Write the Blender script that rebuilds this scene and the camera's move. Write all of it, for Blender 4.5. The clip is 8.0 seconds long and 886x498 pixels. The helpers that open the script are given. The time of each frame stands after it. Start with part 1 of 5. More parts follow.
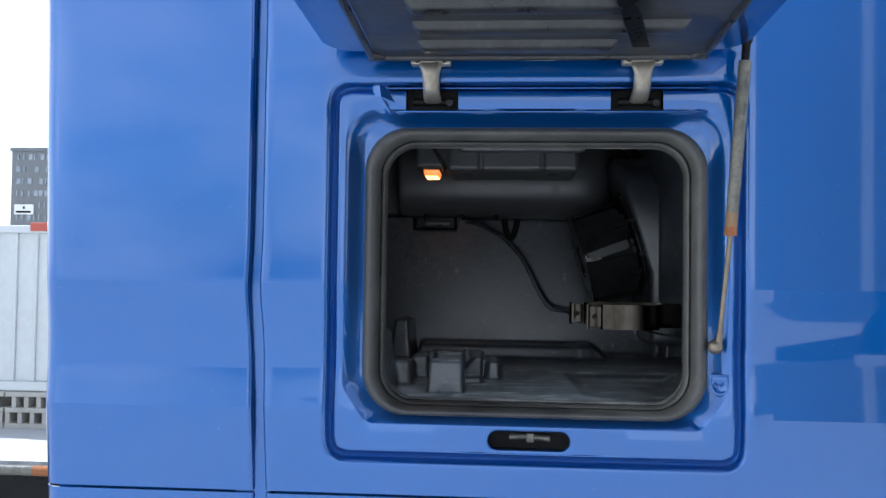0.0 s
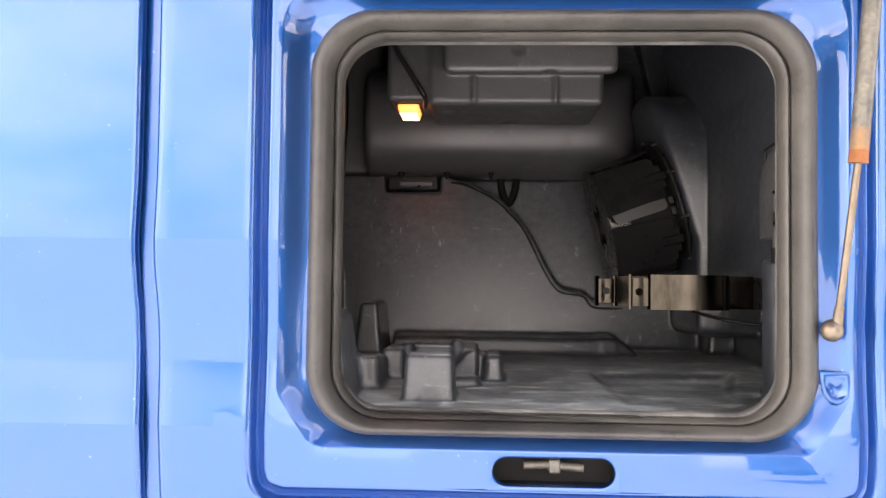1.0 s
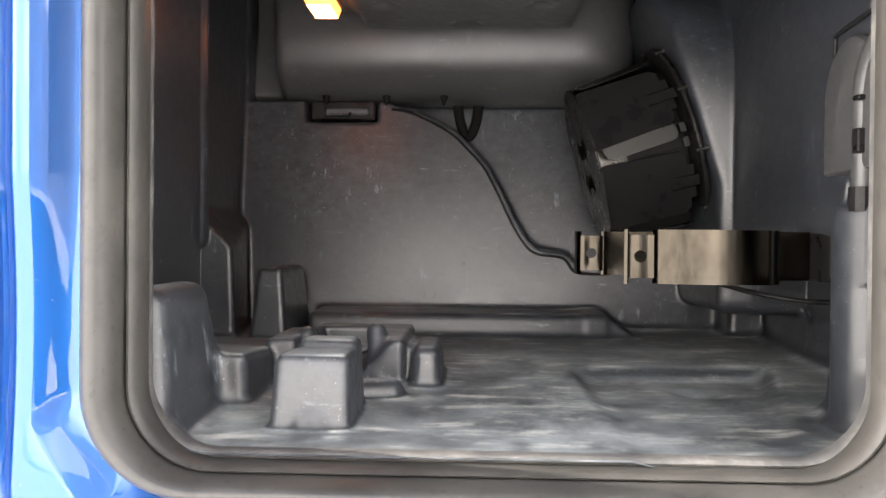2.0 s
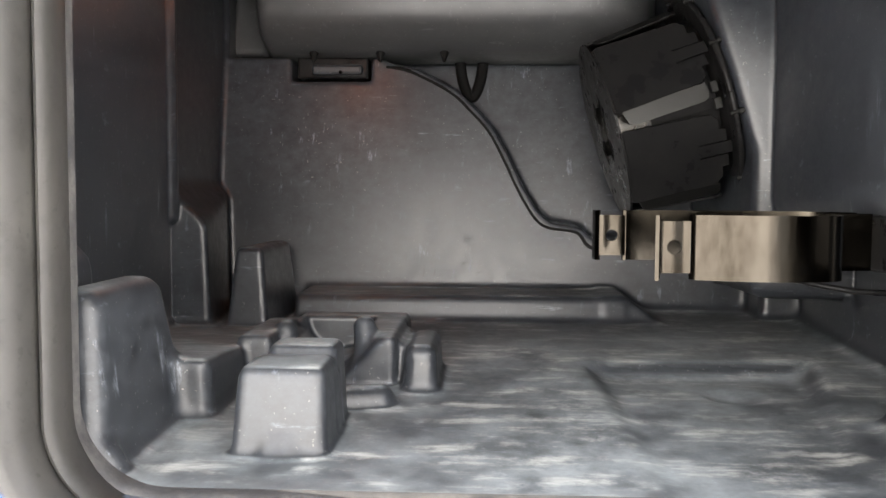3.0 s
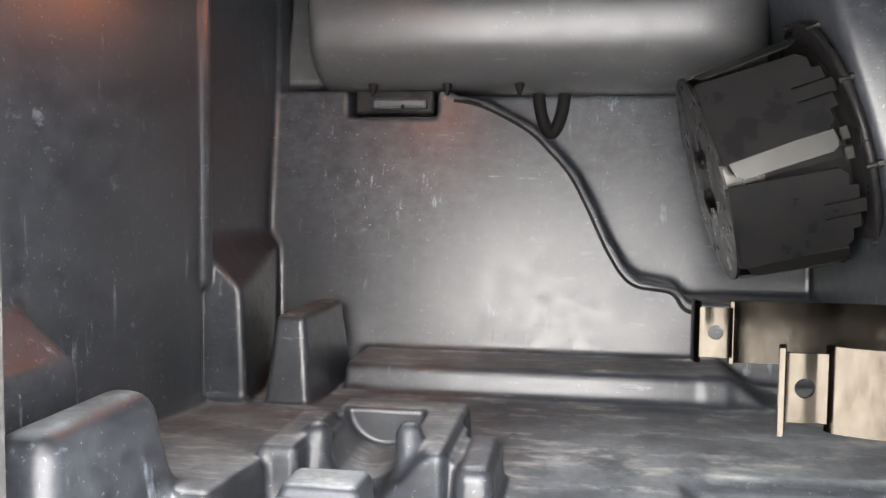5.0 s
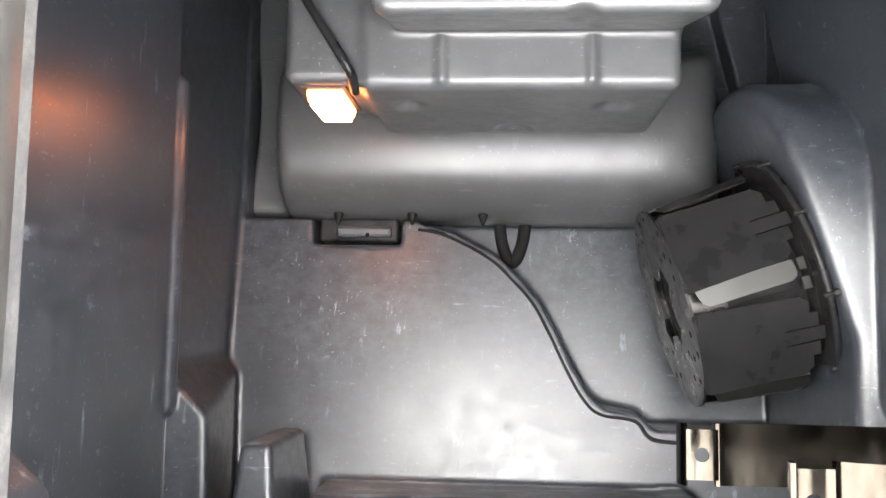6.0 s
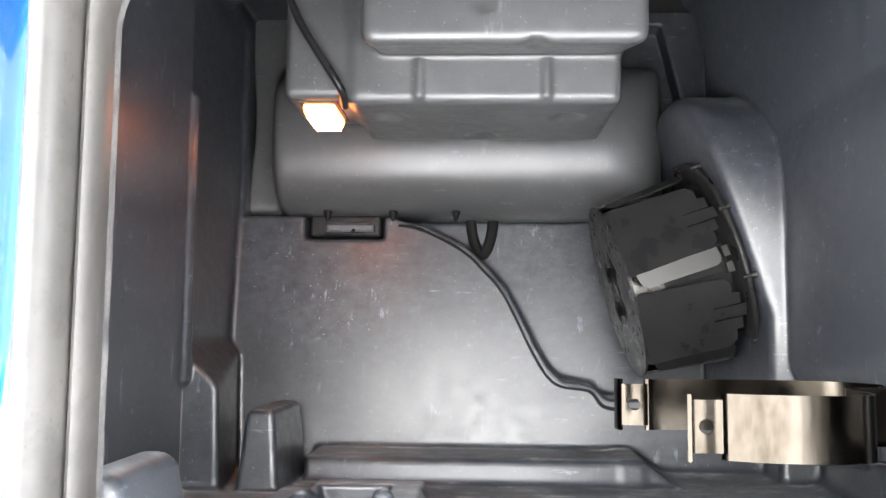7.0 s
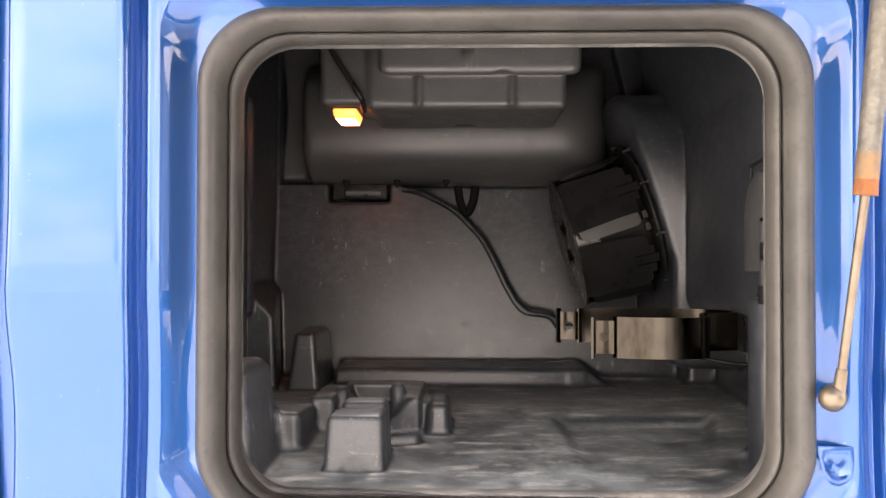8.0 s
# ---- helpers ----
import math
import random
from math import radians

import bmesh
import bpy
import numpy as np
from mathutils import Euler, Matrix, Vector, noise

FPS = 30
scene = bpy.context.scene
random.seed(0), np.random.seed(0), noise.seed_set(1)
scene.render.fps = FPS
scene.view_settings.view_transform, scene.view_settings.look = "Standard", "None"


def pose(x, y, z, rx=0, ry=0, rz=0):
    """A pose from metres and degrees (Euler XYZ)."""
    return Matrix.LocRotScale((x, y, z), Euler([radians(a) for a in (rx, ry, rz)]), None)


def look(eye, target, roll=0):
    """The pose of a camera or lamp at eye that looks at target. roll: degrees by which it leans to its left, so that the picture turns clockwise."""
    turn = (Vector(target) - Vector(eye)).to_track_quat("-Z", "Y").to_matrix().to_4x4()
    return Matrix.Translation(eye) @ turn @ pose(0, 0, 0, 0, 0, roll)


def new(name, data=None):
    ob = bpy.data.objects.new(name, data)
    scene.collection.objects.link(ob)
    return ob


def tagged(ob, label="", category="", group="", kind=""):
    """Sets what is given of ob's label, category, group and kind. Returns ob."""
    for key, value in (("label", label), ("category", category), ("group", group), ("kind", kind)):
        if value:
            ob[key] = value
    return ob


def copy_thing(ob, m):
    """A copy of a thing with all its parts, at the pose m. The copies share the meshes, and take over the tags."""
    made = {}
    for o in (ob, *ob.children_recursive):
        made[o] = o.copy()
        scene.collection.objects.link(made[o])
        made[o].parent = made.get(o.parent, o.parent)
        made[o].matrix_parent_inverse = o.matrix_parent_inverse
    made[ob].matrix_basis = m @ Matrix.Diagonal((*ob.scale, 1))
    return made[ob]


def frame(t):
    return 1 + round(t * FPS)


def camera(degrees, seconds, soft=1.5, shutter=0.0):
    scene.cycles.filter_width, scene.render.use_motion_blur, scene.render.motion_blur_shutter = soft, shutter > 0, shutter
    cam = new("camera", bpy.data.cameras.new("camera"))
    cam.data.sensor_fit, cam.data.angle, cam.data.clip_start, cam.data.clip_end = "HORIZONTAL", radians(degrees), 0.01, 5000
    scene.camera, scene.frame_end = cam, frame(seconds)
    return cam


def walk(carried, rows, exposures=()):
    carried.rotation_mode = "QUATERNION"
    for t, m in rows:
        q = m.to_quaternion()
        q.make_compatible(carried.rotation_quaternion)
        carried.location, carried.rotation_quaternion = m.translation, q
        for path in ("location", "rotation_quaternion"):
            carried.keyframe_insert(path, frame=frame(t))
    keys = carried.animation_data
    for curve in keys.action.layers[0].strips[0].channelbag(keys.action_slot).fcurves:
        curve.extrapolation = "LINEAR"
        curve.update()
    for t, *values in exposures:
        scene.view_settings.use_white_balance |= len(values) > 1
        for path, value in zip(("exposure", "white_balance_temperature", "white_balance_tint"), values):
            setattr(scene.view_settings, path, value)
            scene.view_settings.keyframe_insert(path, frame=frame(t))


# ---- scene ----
cam = camera(53.7, 8.0)
PATH = [
    (0, (-0.008, -0.007, 1.627), (-0.152, 1.987, 1.698), 0.8),
    (0.5, (-0.04, 0.198, 1.602), (-0.149, 2.194, 1.678), 0.7),
    (1, (-0.045, 0.425, 1.576), (-0.135, 2.421, 1.656), 0.7),
    (1.5, (-0.001, 0.658, 1.577), (-0.076, 2.656, 1.638), 0.5),
    (1.7, (0.011, 0.726, 1.578), (-0.064, 2.725, 1.607), 0.5),
    (2.8, (0.019, 0.887, 1.596), (-0.064, 2.882, 1.482), 0.6),
    (3, (0.02, 0.908, 1.602), (-0.074, 2.902, 1.478), 0.3),
    (3.5, (0.03, 0.988, 1.641), (-0.174, 2.973, 1.5), 0.3),
    (4, (0.048, 1.019, 1.672), (-0.342, 2.973, 1.5), 0.0),
    (4.5, (0.053, 1.02, 1.668), (-0.417, 2.956, 1.485), -0.0),
    (5, (0.033, 1.041, 1.66), (-0.268, 3.014, 1.529), 0.6),
    (5.2, (0.022, 1.04, 1.663), (-0.165, 3.031, 1.632), 0.7),
    (6.3, (-0.011, 1.021, 1.642), (-0.142, 3.007, 1.834), 0.9),
    (6.5, (-0.009, 1.005, 1.638), (-0.13, 2.993, 1.826), 0.7),
    (7, (-0.002, 0.908, 1.627), (-0.084, 2.898, 1.815), 0.5),
    (7.5, (0.013, 0.75, 1.634), (-0.057, 2.748, 1.692), 0.3),
    (8, (0.005, 0.587, 1.643), (-0.053, 2.586, 1.676), 0.1),
]
EXPOSURES = [(0.0, 0.4, 5500, 6), (0.5, 0.9, 6100, 9), (1.0, 1.9, 7050, 18), (1.5, 2.3, 7200, 19), (1.7, 2.45, 7050, 16), (2.8, 2.75, 6800, 11), (3.0, 2.8, 6800, 11), (3.5, 3.15, 6800, 11), (4.0, 3.55, 6750, 11), (4.5, 3.6, 6700, 11), (5.2, 3.95, 6600, 11), (6.5, 4.5, 6400, 10), (7.0, 4.1, 6350, 10), (7.5, 2.95, 6750, 13), (8.0, 2.05, 7450, 19)]
walk(cam, [(t, look(eye, target, roll)) for t, eye, target, roll in PATH], EXPOSURES)

# ---------------------------------------------------------------- world and sun
world = bpy.data.worlds.new("sky")
scene.world = world
world.use_nodes = True
wn, wl = world.node_tree.nodes, world.node_tree.links
wn.clear()
w_out = wn.new("ShaderNodeOutputWorld")
w_bg = wn.new("ShaderNodeBackground")
w_sky = wn.new("ShaderNodeTexSky")
w_sky.sky_type = "NISHITA"
w_sky.sun_disc = False
w_sky.sun_elevation, w_sky.sun_rotation = radians(71), radians(-33.7)
w_sky.dust_density, w_sky.air_density = 1.5, 1.0
w_tc = wn.new("ShaderNodeTexCoord")
w_map = wn.new("ShaderNodeMapping")
w_map.inputs["Scale"].default_value = (1.0, 1.0, 2.6)
w_noise = wn.new("ShaderNodeTexNoise")
w_noise.inputs["Scale"].default_value = 2.2
w_noise.inputs["Detail"].default_value = 7
w_noise.inputs["Roughness"].default_value = 0.55
w_ramp = wn.new("ShaderNodeValToRGB")
w_ramp.color_ramp.elements[0].position, w_ramp.color_ramp.elements[1].position = 0.27, 0.70
w_mix = wn.new("ShaderNodeMix")
w_mix.data_type = "RGBA"
w_mix.inputs[7].default_value = (14.6, 13.5, 12.3, 1)
wl.new(w_tc.outputs["Generated"], w_map.inputs["Vector"])
wl.new(w_map.outputs["Vector"], w_noise.inputs["Vector"])
wl.new(w_noise.outputs["Fac"], w_ramp.inputs["Fac"])
w_sep = wn.new("ShaderNodeSeparateXYZ")
w_low = wn.new("ShaderNodeMapRange")
w_low.inputs["From Min"].default_value, w_low.inputs["From Max"].default_value = 0.22, 0.85
w_low.inputs["To Min"].default_value, w_low.inputs["To Max"].default_value = 1.0, 0.12
w_cover = wn.new("ShaderNodeMath")
w_cover.operation = "MULTIPLY"
wl.new(w_tc.outputs["Generated"], w_sep.inputs[0])
wl.new(w_sep.outputs["Z"], w_low.inputs["Value"])
wl.new(w_ramp.outputs["Color"], w_cover.inputs[0])
wl.new(w_low.outputs["Result"], w_cover.inputs[1])
wl.new(w_cover.outputs[0], w_mix.inputs[0])
wl.new(w_sky.outputs["Color"], w_mix.inputs[6])
wl.new(w_mix.outputs[2], w_bg.inputs["Color"])
wl.new(w_bg.outputs["Background"], w_out.inputs["Surface"])
w_bg.inputs["Strength"].default_value = 0.15

sun = new("sun", bpy.data.lights.new("sun", "SUN"))
sun.data.energy, sun.data.angle, sun.data.color = 5.0, radians(1.5), (1.0, 0.98, 0.95)
sun.matrix_world = look((-1.2, 1.8, 6.27), (0, 0, 0))

# added area lamp in the opening, brightens the locker for yard and low sky
hatch_fill = new("hatch_fill_lamp", bpy.data.lights.new("hatch_fill_lamp", "AREA"))
hatch_fill.data.shape, hatch_fill.data.size, hatch_fill.data.size_y = "RECTANGLE", 0.44, 0.34
hatch_fill.data.energy, hatch_fill.data.color = 0.38, (1.0, 0.97, 0.925)
hatch_fill.matrix_world = look((0.01, 1.33, 1.612), (0.22, 2.33, 1.66))


# ---------------------------------------------------------------- materials
def nodes_of(name):
    m = bpy.data.materials.new(name)
    m.use_nodes = True
    nt = m.node_tree
    return m, nt.nodes, nt.links, nt.nodes["Principled BSDF"]


def noise_node(n, l, coord, scale, detail=4, rough=0.55, stretch=None):
    t = n.new("ShaderNodeTexNoise")
    t.inputs["Scale"].default_value = scale
    t.inputs["Detail"].default_value = detail
    t.inputs["Roughness"].default_value = rough
    if stretch:
        mp = n.new("ShaderNodeMapping")
        mp.inputs["Scale"].default_value = stretch
        l.new(coord, mp.inputs["Vector"])
        coord = mp.outputs["Vector"]
    l.new(coord, t.inputs["Vector"])
    return t.outputs["Fac"]


def ramp(n, l, fac, lo, hi, a=0.0, b=1.0):
    r = n.new("ShaderNodeMapRange")
    r.inputs["From Min"].default_value, r.inputs["From Max"].default_value = lo, hi
    r.inputs["To Min"].default_value, r.inputs["To Max"].default_value = a, b
    l.new(fac, r.inputs["Value"])
    return r.outputs["Result"]


def blend(n, l, fac, a, b):
    m = n.new("ShaderNodeMix")
    m.data_type = "RGBA"
    if isinstance(fac, float):
        m.inputs[0].default_value = fac
    else:
        l.new(fac, m.inputs[0])
    for i, c in ((6, a), (7, b)):
        if isinstance(c, tuple):
            m.inputs[i].default_value = (*c[:3], 1)
        else:
            l.new(c, m.inputs[i])
    return m.outputs[2]


def bump(n, l, p, height, strength, distance):
    b = n.new("ShaderNodeBump")
    b.inputs["Strength"].default_value, b.inputs["Distance"].default_value = strength, distance
    l.new(height, b.inputs["Height"])
    l.new(b.outputs["Normal"], p.inputs["Normal"])


def surface(name, color, dirt, rough=0.5, metal=0.0, big=6.0, small=90.0, amount=0.5, bumps=0.15, depth=0.001, coat=0.0, stretch=None, rough_var=0.12):
    """A worn surface: two scales of staining, fine relief, varied gloss."""
    m, n, l, p = nodes_of(name)
    co = n.new("ShaderNodeTexCoord").outputs["Object"]
    a = noise_node(n, l, co, big, 5, 0.6, stretch)
    b = noise_node(n, l, co, small, 4, 0.6, stretch)
    mul = n.new("ShaderNodeMath")
    mul.operation = "MULTIPLY"
    l.new(ramp(n, l, a, 0.32, 0.74), mul.inputs[0])
    l.new(ramp(n, l, b, 0.3, 0.7, 0.35, 1.0), mul.inputs[1])
    amt = n.new("ShaderNodeMath")
    amt.operation = "MULTIPLY"
    amt.inputs[1].default_value = amount
    l.new(mul.outputs[0], amt.inputs[0])
    l.new(blend(n, l, amt.outputs[0], color, dirt), p.inputs["Base Color"])
    l.new(ramp(n, l, a, 0.3, 0.7, max(0.02, rough - rough_var), min(1, rough + rough_var)), p.inputs["Roughness"])
    p.inputs["Metallic"].default_value = metal
    p.inputs["Coat Weight"].default_value = coat
    if bumps:
        bump(n, l, p, b, bumps, depth)
    return m


def paint_material():
    """Blue metallic car paint under clear lacquer, with faint dust and orange peel."""
    m, n, l, p = nodes_of("blue_metallic_paint")
    co = n.new("ShaderNodeTexCoord").outputs["Object"]
    dust = noise_node(n, l, co, 7, 6, 0.65, (1, 1, 0.6))
    fine = noise_node(n, l, co, 160, 3)
    col = blend(n, l, ramp(n, l, dust, 0.45, 0.75, 0.0, 0.10), (0.004, 0.091, 0.345), (0.06, 0.11, 0.25))
    col = blend(n, l, ramp(n, l, fine, 0.72, 0.78, 0.0, 0.35), col, (0.3, 0.34, 0.42))
    l.new(col, p.inputs["Base Color"])
    p.inputs["Metallic"].default_value = 0.82
    p.inputs["Roughness"].default_value = 0.36
    p.inputs["Coat Weight"].default_value = 1.0
    p.inputs["Coat Roughness"].default_value = 0.03
    p.inputs["Coat IOR"].default_value = 1.7
    peel = noise_node(n, l, co, 38, 2)
    bump(n, l, p, peel, 0.012, 0.01)
    return m


def plastic_material(name, base, dusty, streak=0.5, dust_skylight=0.0, rough=0.34, rubbed=0.42):
    """Moulded black plastic: glossy, with rubbed patches, handling scuffs, scratches and, where it faces up, thin dust
    tinted for blue sky light.
    """
    m, n, l, p = nodes_of(name)
    co = n.new("ShaderNodeTexCoord").outputs["Object"]
    big = noise_node(n, l, co, 5, 4, 0.55)
    mid = noise_node(n, l, co, 26, 6, 0.68)
    patch = noise_node(n, l, co, 74, 8, 0.72, (0.75, 0.75, 1.0))
    scuff = noise_node(n, l, co, 105, 6, 0.7, (1.0, 1.0, 0.13))
    speck = noise_node(n, l, co, 330, 2, 0.5)
    scratch = noise_node(n, l, co, 150, 4, 0.6, (0.14, 0.5, 1.0))

    def times(a, b):
        k = n.new("ShaderNodeMath")
        k.operation = "MULTIPLY"
        l.new(a, k.inputs[0])
        l.new(b, k.inputs[1])
        return k.outputs[0]
    where = ramp(n, l, big, 0.30, 0.68, 0.2, 1.0)
    rub = times(where, ramp(n, l, patch, 0.34, 0.68))
    col = blend(n, l, ramp(n, l, rub, 0, 1, 0, rubbed), base, dusty)
    pale = tuple(min(1, c * 4.5) for c in dusty)
    marks = times(ramp(n, l, mid, 0.50, 0.60), ramp(n, l, big, 0.42, 0.58, 0.15, 1.0))
    col = blend(n, l, times(ramp(n, l, scuff, 0.585, 0.68, 0.0, streak), marks), col, pale)
    col = blend(n, l, times(ramp(n, l, scratch, 0.605, 0.69, 0.0, streak * 0.45), ramp(n, l, mid, 0.48, 0.41)), col, pale)
    col = blend(n, l, times(ramp(n, l, speck, 0.69, 0.74, 0.0, 0.36), where), col, (0.34, 0.33, 0.30))
    gloss = n.new("ShaderNodeMath")
    gloss.operation = "ADD"
    l.new(ramp(n, l, big, 0.34, 0.62, rough - 0.03, rough + 0.05), gloss.inputs[0])
    l.new(ramp(n, l, patch, 0.38, 0.62, -0.03, 0.08), gloss.inputs[1])
    rough_out = gloss.outputs[0]
    if dust_skylight:
        geo = n.new("ShaderNodeNewGeometry")
        sep = n.new("ShaderNodeSeparateXYZ")
        l.new(geo.outputs["Normal"], sep.inputs[0])
        up = ramp(n, l, sep.outputs["Z"], 0.80, 0.97)
        film = times(up, times(ramp(n, l, big, 0.34, 0.60, 0.30 * dust_skylight, dust_skylight), ramp(n, l, mid, 0.34, 0.64, 0.25, 1.0)))
        # dust film, with the blue of sky light put into its colour
        col = blend(n, l, ramp(n, l, film, 0, 1, 0, 0.85), col, (0.225, 0.255, 0.275))
        drag = noise_node(n, l, co, 52, 7, 0.68, (0.30, 1.0, 1.0))
        col = blend(n, l, times(up, times(ramp(n, l, mid, 0.42, 0.56), ramp(n, l, drag, 0.50, 0.64, 0.0, 0.75 * dust_skylight))), col, (0.36, 0.37, 0.36))
        duller = n.new("ShaderNodeMath")
        duller.operation = "MULTIPLY_ADD"
        l.new(film, duller.inputs[0])
        duller.inputs[1].default_value = 0.22
        l.new(rough_out, duller.inputs[2])
        rough_out = duller.outputs[0]
    l.new(col, p.inputs["Base Color"])
    l.new(rough_out, p.inputs["Roughness"])
    p.inputs["Specular IOR Level"].default_value = 0.5
    dents = noise_node(n, l, co, 95, 5, 0.6)
    bump(n, l, p, dents, 0.05, 0.0012)
    return m


def rubber_material():
    """Weathered grey-brown rubber: chalky bloom, grime, and small worn pits along its crown."""
    m, n, l, p = nodes_of("weather_seal_rubber")
    co = n.new("ShaderNodeTexCoord").outputs["Object"]
    bloom = noise_node(n, l, co, 9, 5, 0.6)
    grime = noise_node(n, l, co, 70, 5, 0.65)
    pits = noise_node(n, l, co, 210, 3, 0.55)
    col = blend(n, l, ramp(n, l, bloom, 0.32, 0.68), (0.038, 0.037, 0.0345), (0.080, 0.076, 0.068))
    col = blend(n, l, ramp(n, l, grime, 0.52, 0.72, 0.0, 0.45), col, (0.026, 0.024, 0.021))
    col = blend(n, l, ramp(n, l, pits, 0.62, 0.72, 0.0, 0.4), col, (0.014, 0.013, 0.012))
    l.new(col, p.inputs["Base Color"])
    l.new(ramp(n, l, bloom, 0.3, 0.7, 0.36, 0.56), p.inputs["Roughness"])
    bump(n, l, p, grime, 0.18, 0.001)
    return m


def glow_material(name, color, strength, base):
    m, n, l, p = nodes_of(name)
    p.inputs["Base Color"].default_value = (*base, 1)
    p.inputs["Emission Color"].default_value = (*color, 1)
    p.inputs["Emission Strength"].default_value = strength
    p.inputs["Roughness"].default_value = 0.25
    return m


PAINT = paint_material()
LINER = plastic_material("liner_plastic", (0.0132, 0.0152, 0.0188), (0.047, 0.053, 0.062), 0.70, 0.95, 0.335, 0.80)
HOUSING = plastic_material("housing_plastic", (0.036, 0.0372, 0.0385), (0.076, 0.077, 0.077), 0.25, 0.1, 0.36, 0.5)
LIDPLASTIC = surface("lid_inner_plastic", (0.016, 0.016, 0.018), (0.20, 0.195, 0.185), 0.38, big=11, small=70, amount=0.42, bumps=0.1, stretch=(0.4, 1.0, 1.0))
LIDRIB = surface("dusty_lid_rib", (0.020, 0.0195, 0.019), (0.15, 0.146, 0.136), 0.34, big=16, small=110, amount=0.5, bumps=0.1)
RUBBER = rubber_material()
RIM = surface("liner_edge", (0.06, 0.06, 0.06), (0.24, 0.23, 0.21), 0.6, big=30, small=200, amount=0.8, bumps=0.4)
BLACK = surface("satin_black_paint", (0.0070, 0.0070, 0.0075), (0.07, 0.067, 0.06), 0.33, big=34, small=260, amount=0.14, bumps=0.05)
BLACK.node_tree.nodes["Principled BSDF"].inputs["Specular IOR Level"].default_value = 0.13
MATTE_BLACK = surface("matte_black", (0.003, 0.003, 0.003), (0.009, 0.009, 0.009), 0.75, amount=0.3)
MATTE_BLACK.node_tree.nodes["Principled BSDF"].inputs["Specular IOR Level"].default_value = 0.15
DARK = surface("dark_cavity", (0.010, 0.010, 0.011), (0.05, 0.04, 0.03), 0.7, amount=0.5)
# dark upright streaks put the banded reflections of bare steel into its colour
STEEL = surface("bare_spring_steel", (0.040, 0.0355, 0.029), (0.008, 0.006, 0.004), 0.17, 1.0, big=44, small=190, amount=0.95, bumps=0.06, stretch=(1.0, 1.0, 0.35), rough_var=0.09)
CAN = surface("tin_core", (0.07, 0.068, 0.064), (0.03, 0.028, 0.025), 0.28, 1.0, amount=0.4, bumps=0.03)
LIPSTEEL = surface("satin_grey_steel", (0.026, 0.026, 0.025), (0.013, 0.013, 0.012), 0.40, 0.7, big=30, small=150, amount=0.4, bumps=0.04)
CAST = surface("cast_hinge_metal", (0.46, 0.43, 0.36), (0.20, 0.13, 0.07), 0.42, 0.75, big=30, small=160, amount=0.8, bumps=0.35)
STRUT = surface("worn_strut_paint", (0.085, 0.084, 0.076), (0.40, 0.365, 0.29), 0.42, 0.4, big=46, small=150, amount=0.8, bumps=0.35)
RUST = surface("rust", (0.34, 0.13, 0.045), (0.16, 0.06, 0.03), 0.85, 0.0, big=60, small=220, amount=0.8, bumps=0.5)
STAINED = surface("rust_stained_paint", (0.16, 0.14, 0.11), (0.42, 0.20, 0.06), 0.6, 0.2, big=70, small=200, amount=0.95, bumps=0.4)
ROD = surface("weathered_rod", (0.24, 0.20, 0.15), (0.13, 0.085, 0.05), 0.4, 0.8, big=40, small=180, amount=0.7, bumps=0.1)
LAMP = glow_material("amber_lamp_glow", (1.0, 0.26, 0.06), 0.8, (0.8, 0.35, 0.06))
LAMP_CORE = glow_material("amber_lamp_core", (1.0, 0.29, 0.10), 4.4, (0.9, 0.6, 0.25))
WHITE = surface("white_label", (0.75, 0.75, 0.73), (0.5, 0.5, 0.47), 0.5, amount=0.4)
CONCRETE = surface("yard_concrete", (0.46, 0.456, 0.45), (0.34, 0.337, 0.33), 0.85, big=0.5, small=9, amount=0.8, bumps=0.3, depth=0.01)
STEELWALL = surface("painted_container_steel", (0.60, 0.62, 0.62), (0.40, 0.41, 0.40), 0.5, big=0.8, small=12, amount=0.6, bumps=0.05)
CRATE = surface("grey_crate", (0.44, 0.42, 0.38), (0.28, 0.26, 0.23), 0.7, big=4, small=40, amount=0.7)
FACADE = surface("dark_grey_cladding", (0.15, 0.157, 0.165), (0.20, 0.207, 0.215), 0.6, big=0.2, small=3, amount=0.6, bumps=0.0)
GLASS = surface("facade_glass", (0.20, 0.23, 0.27), (0.45, 0.47, 0.50), 0.12, 0.2, big=0.4, small=2, amount=0.7, bumps=0.0)
RED = surface("red_trim", (0.45, 0.09, 0.06), (0.3, 0.1, 0.08), 0.6)


# ---------------------------------------------------------------- mesh helpers
def mesh_object(name, verts, faces, material, parent=None, smooth=True, label=""):
    me = bpy.data.meshes.new(name)
    me.from_pydata([tuple(v) for v in verts], [], [tuple(f) for f in faces])
    me.validate()
    me.materials.append(material)
    if smooth:
        me.polygons.foreach_set("use_smooth", [True] * len(me.polygons))
    ob = new(name, me)
    if parent:
        ob.parent = parent
        ob.matrix_parent_inverse = parent.matrix_world.inverted()
    if label:
        tagged(ob, label)
    return ob


def part(name, bm, material, parent, label="", smooth=False, sharp=35):
    me = bpy.data.meshes.new(name)
    bmesh.ops.recalc_face_normals(bm, faces=bm.faces)
    bm.to_mesh(me)
    bm.free()
    me.materials.append(material)
    if smooth:
        me.polygons.foreach_set("use_smooth", [True] * len(me.polygons))
        me.set_sharp_from_angle(angle=radians(sharp))
    ob = new(name, me)
    if parent:
        ob.parent = parent
        ob.matrix_parent_inverse = parent.matrix_world.inverted()
    if label:
        tagged(ob, label)
    return ob


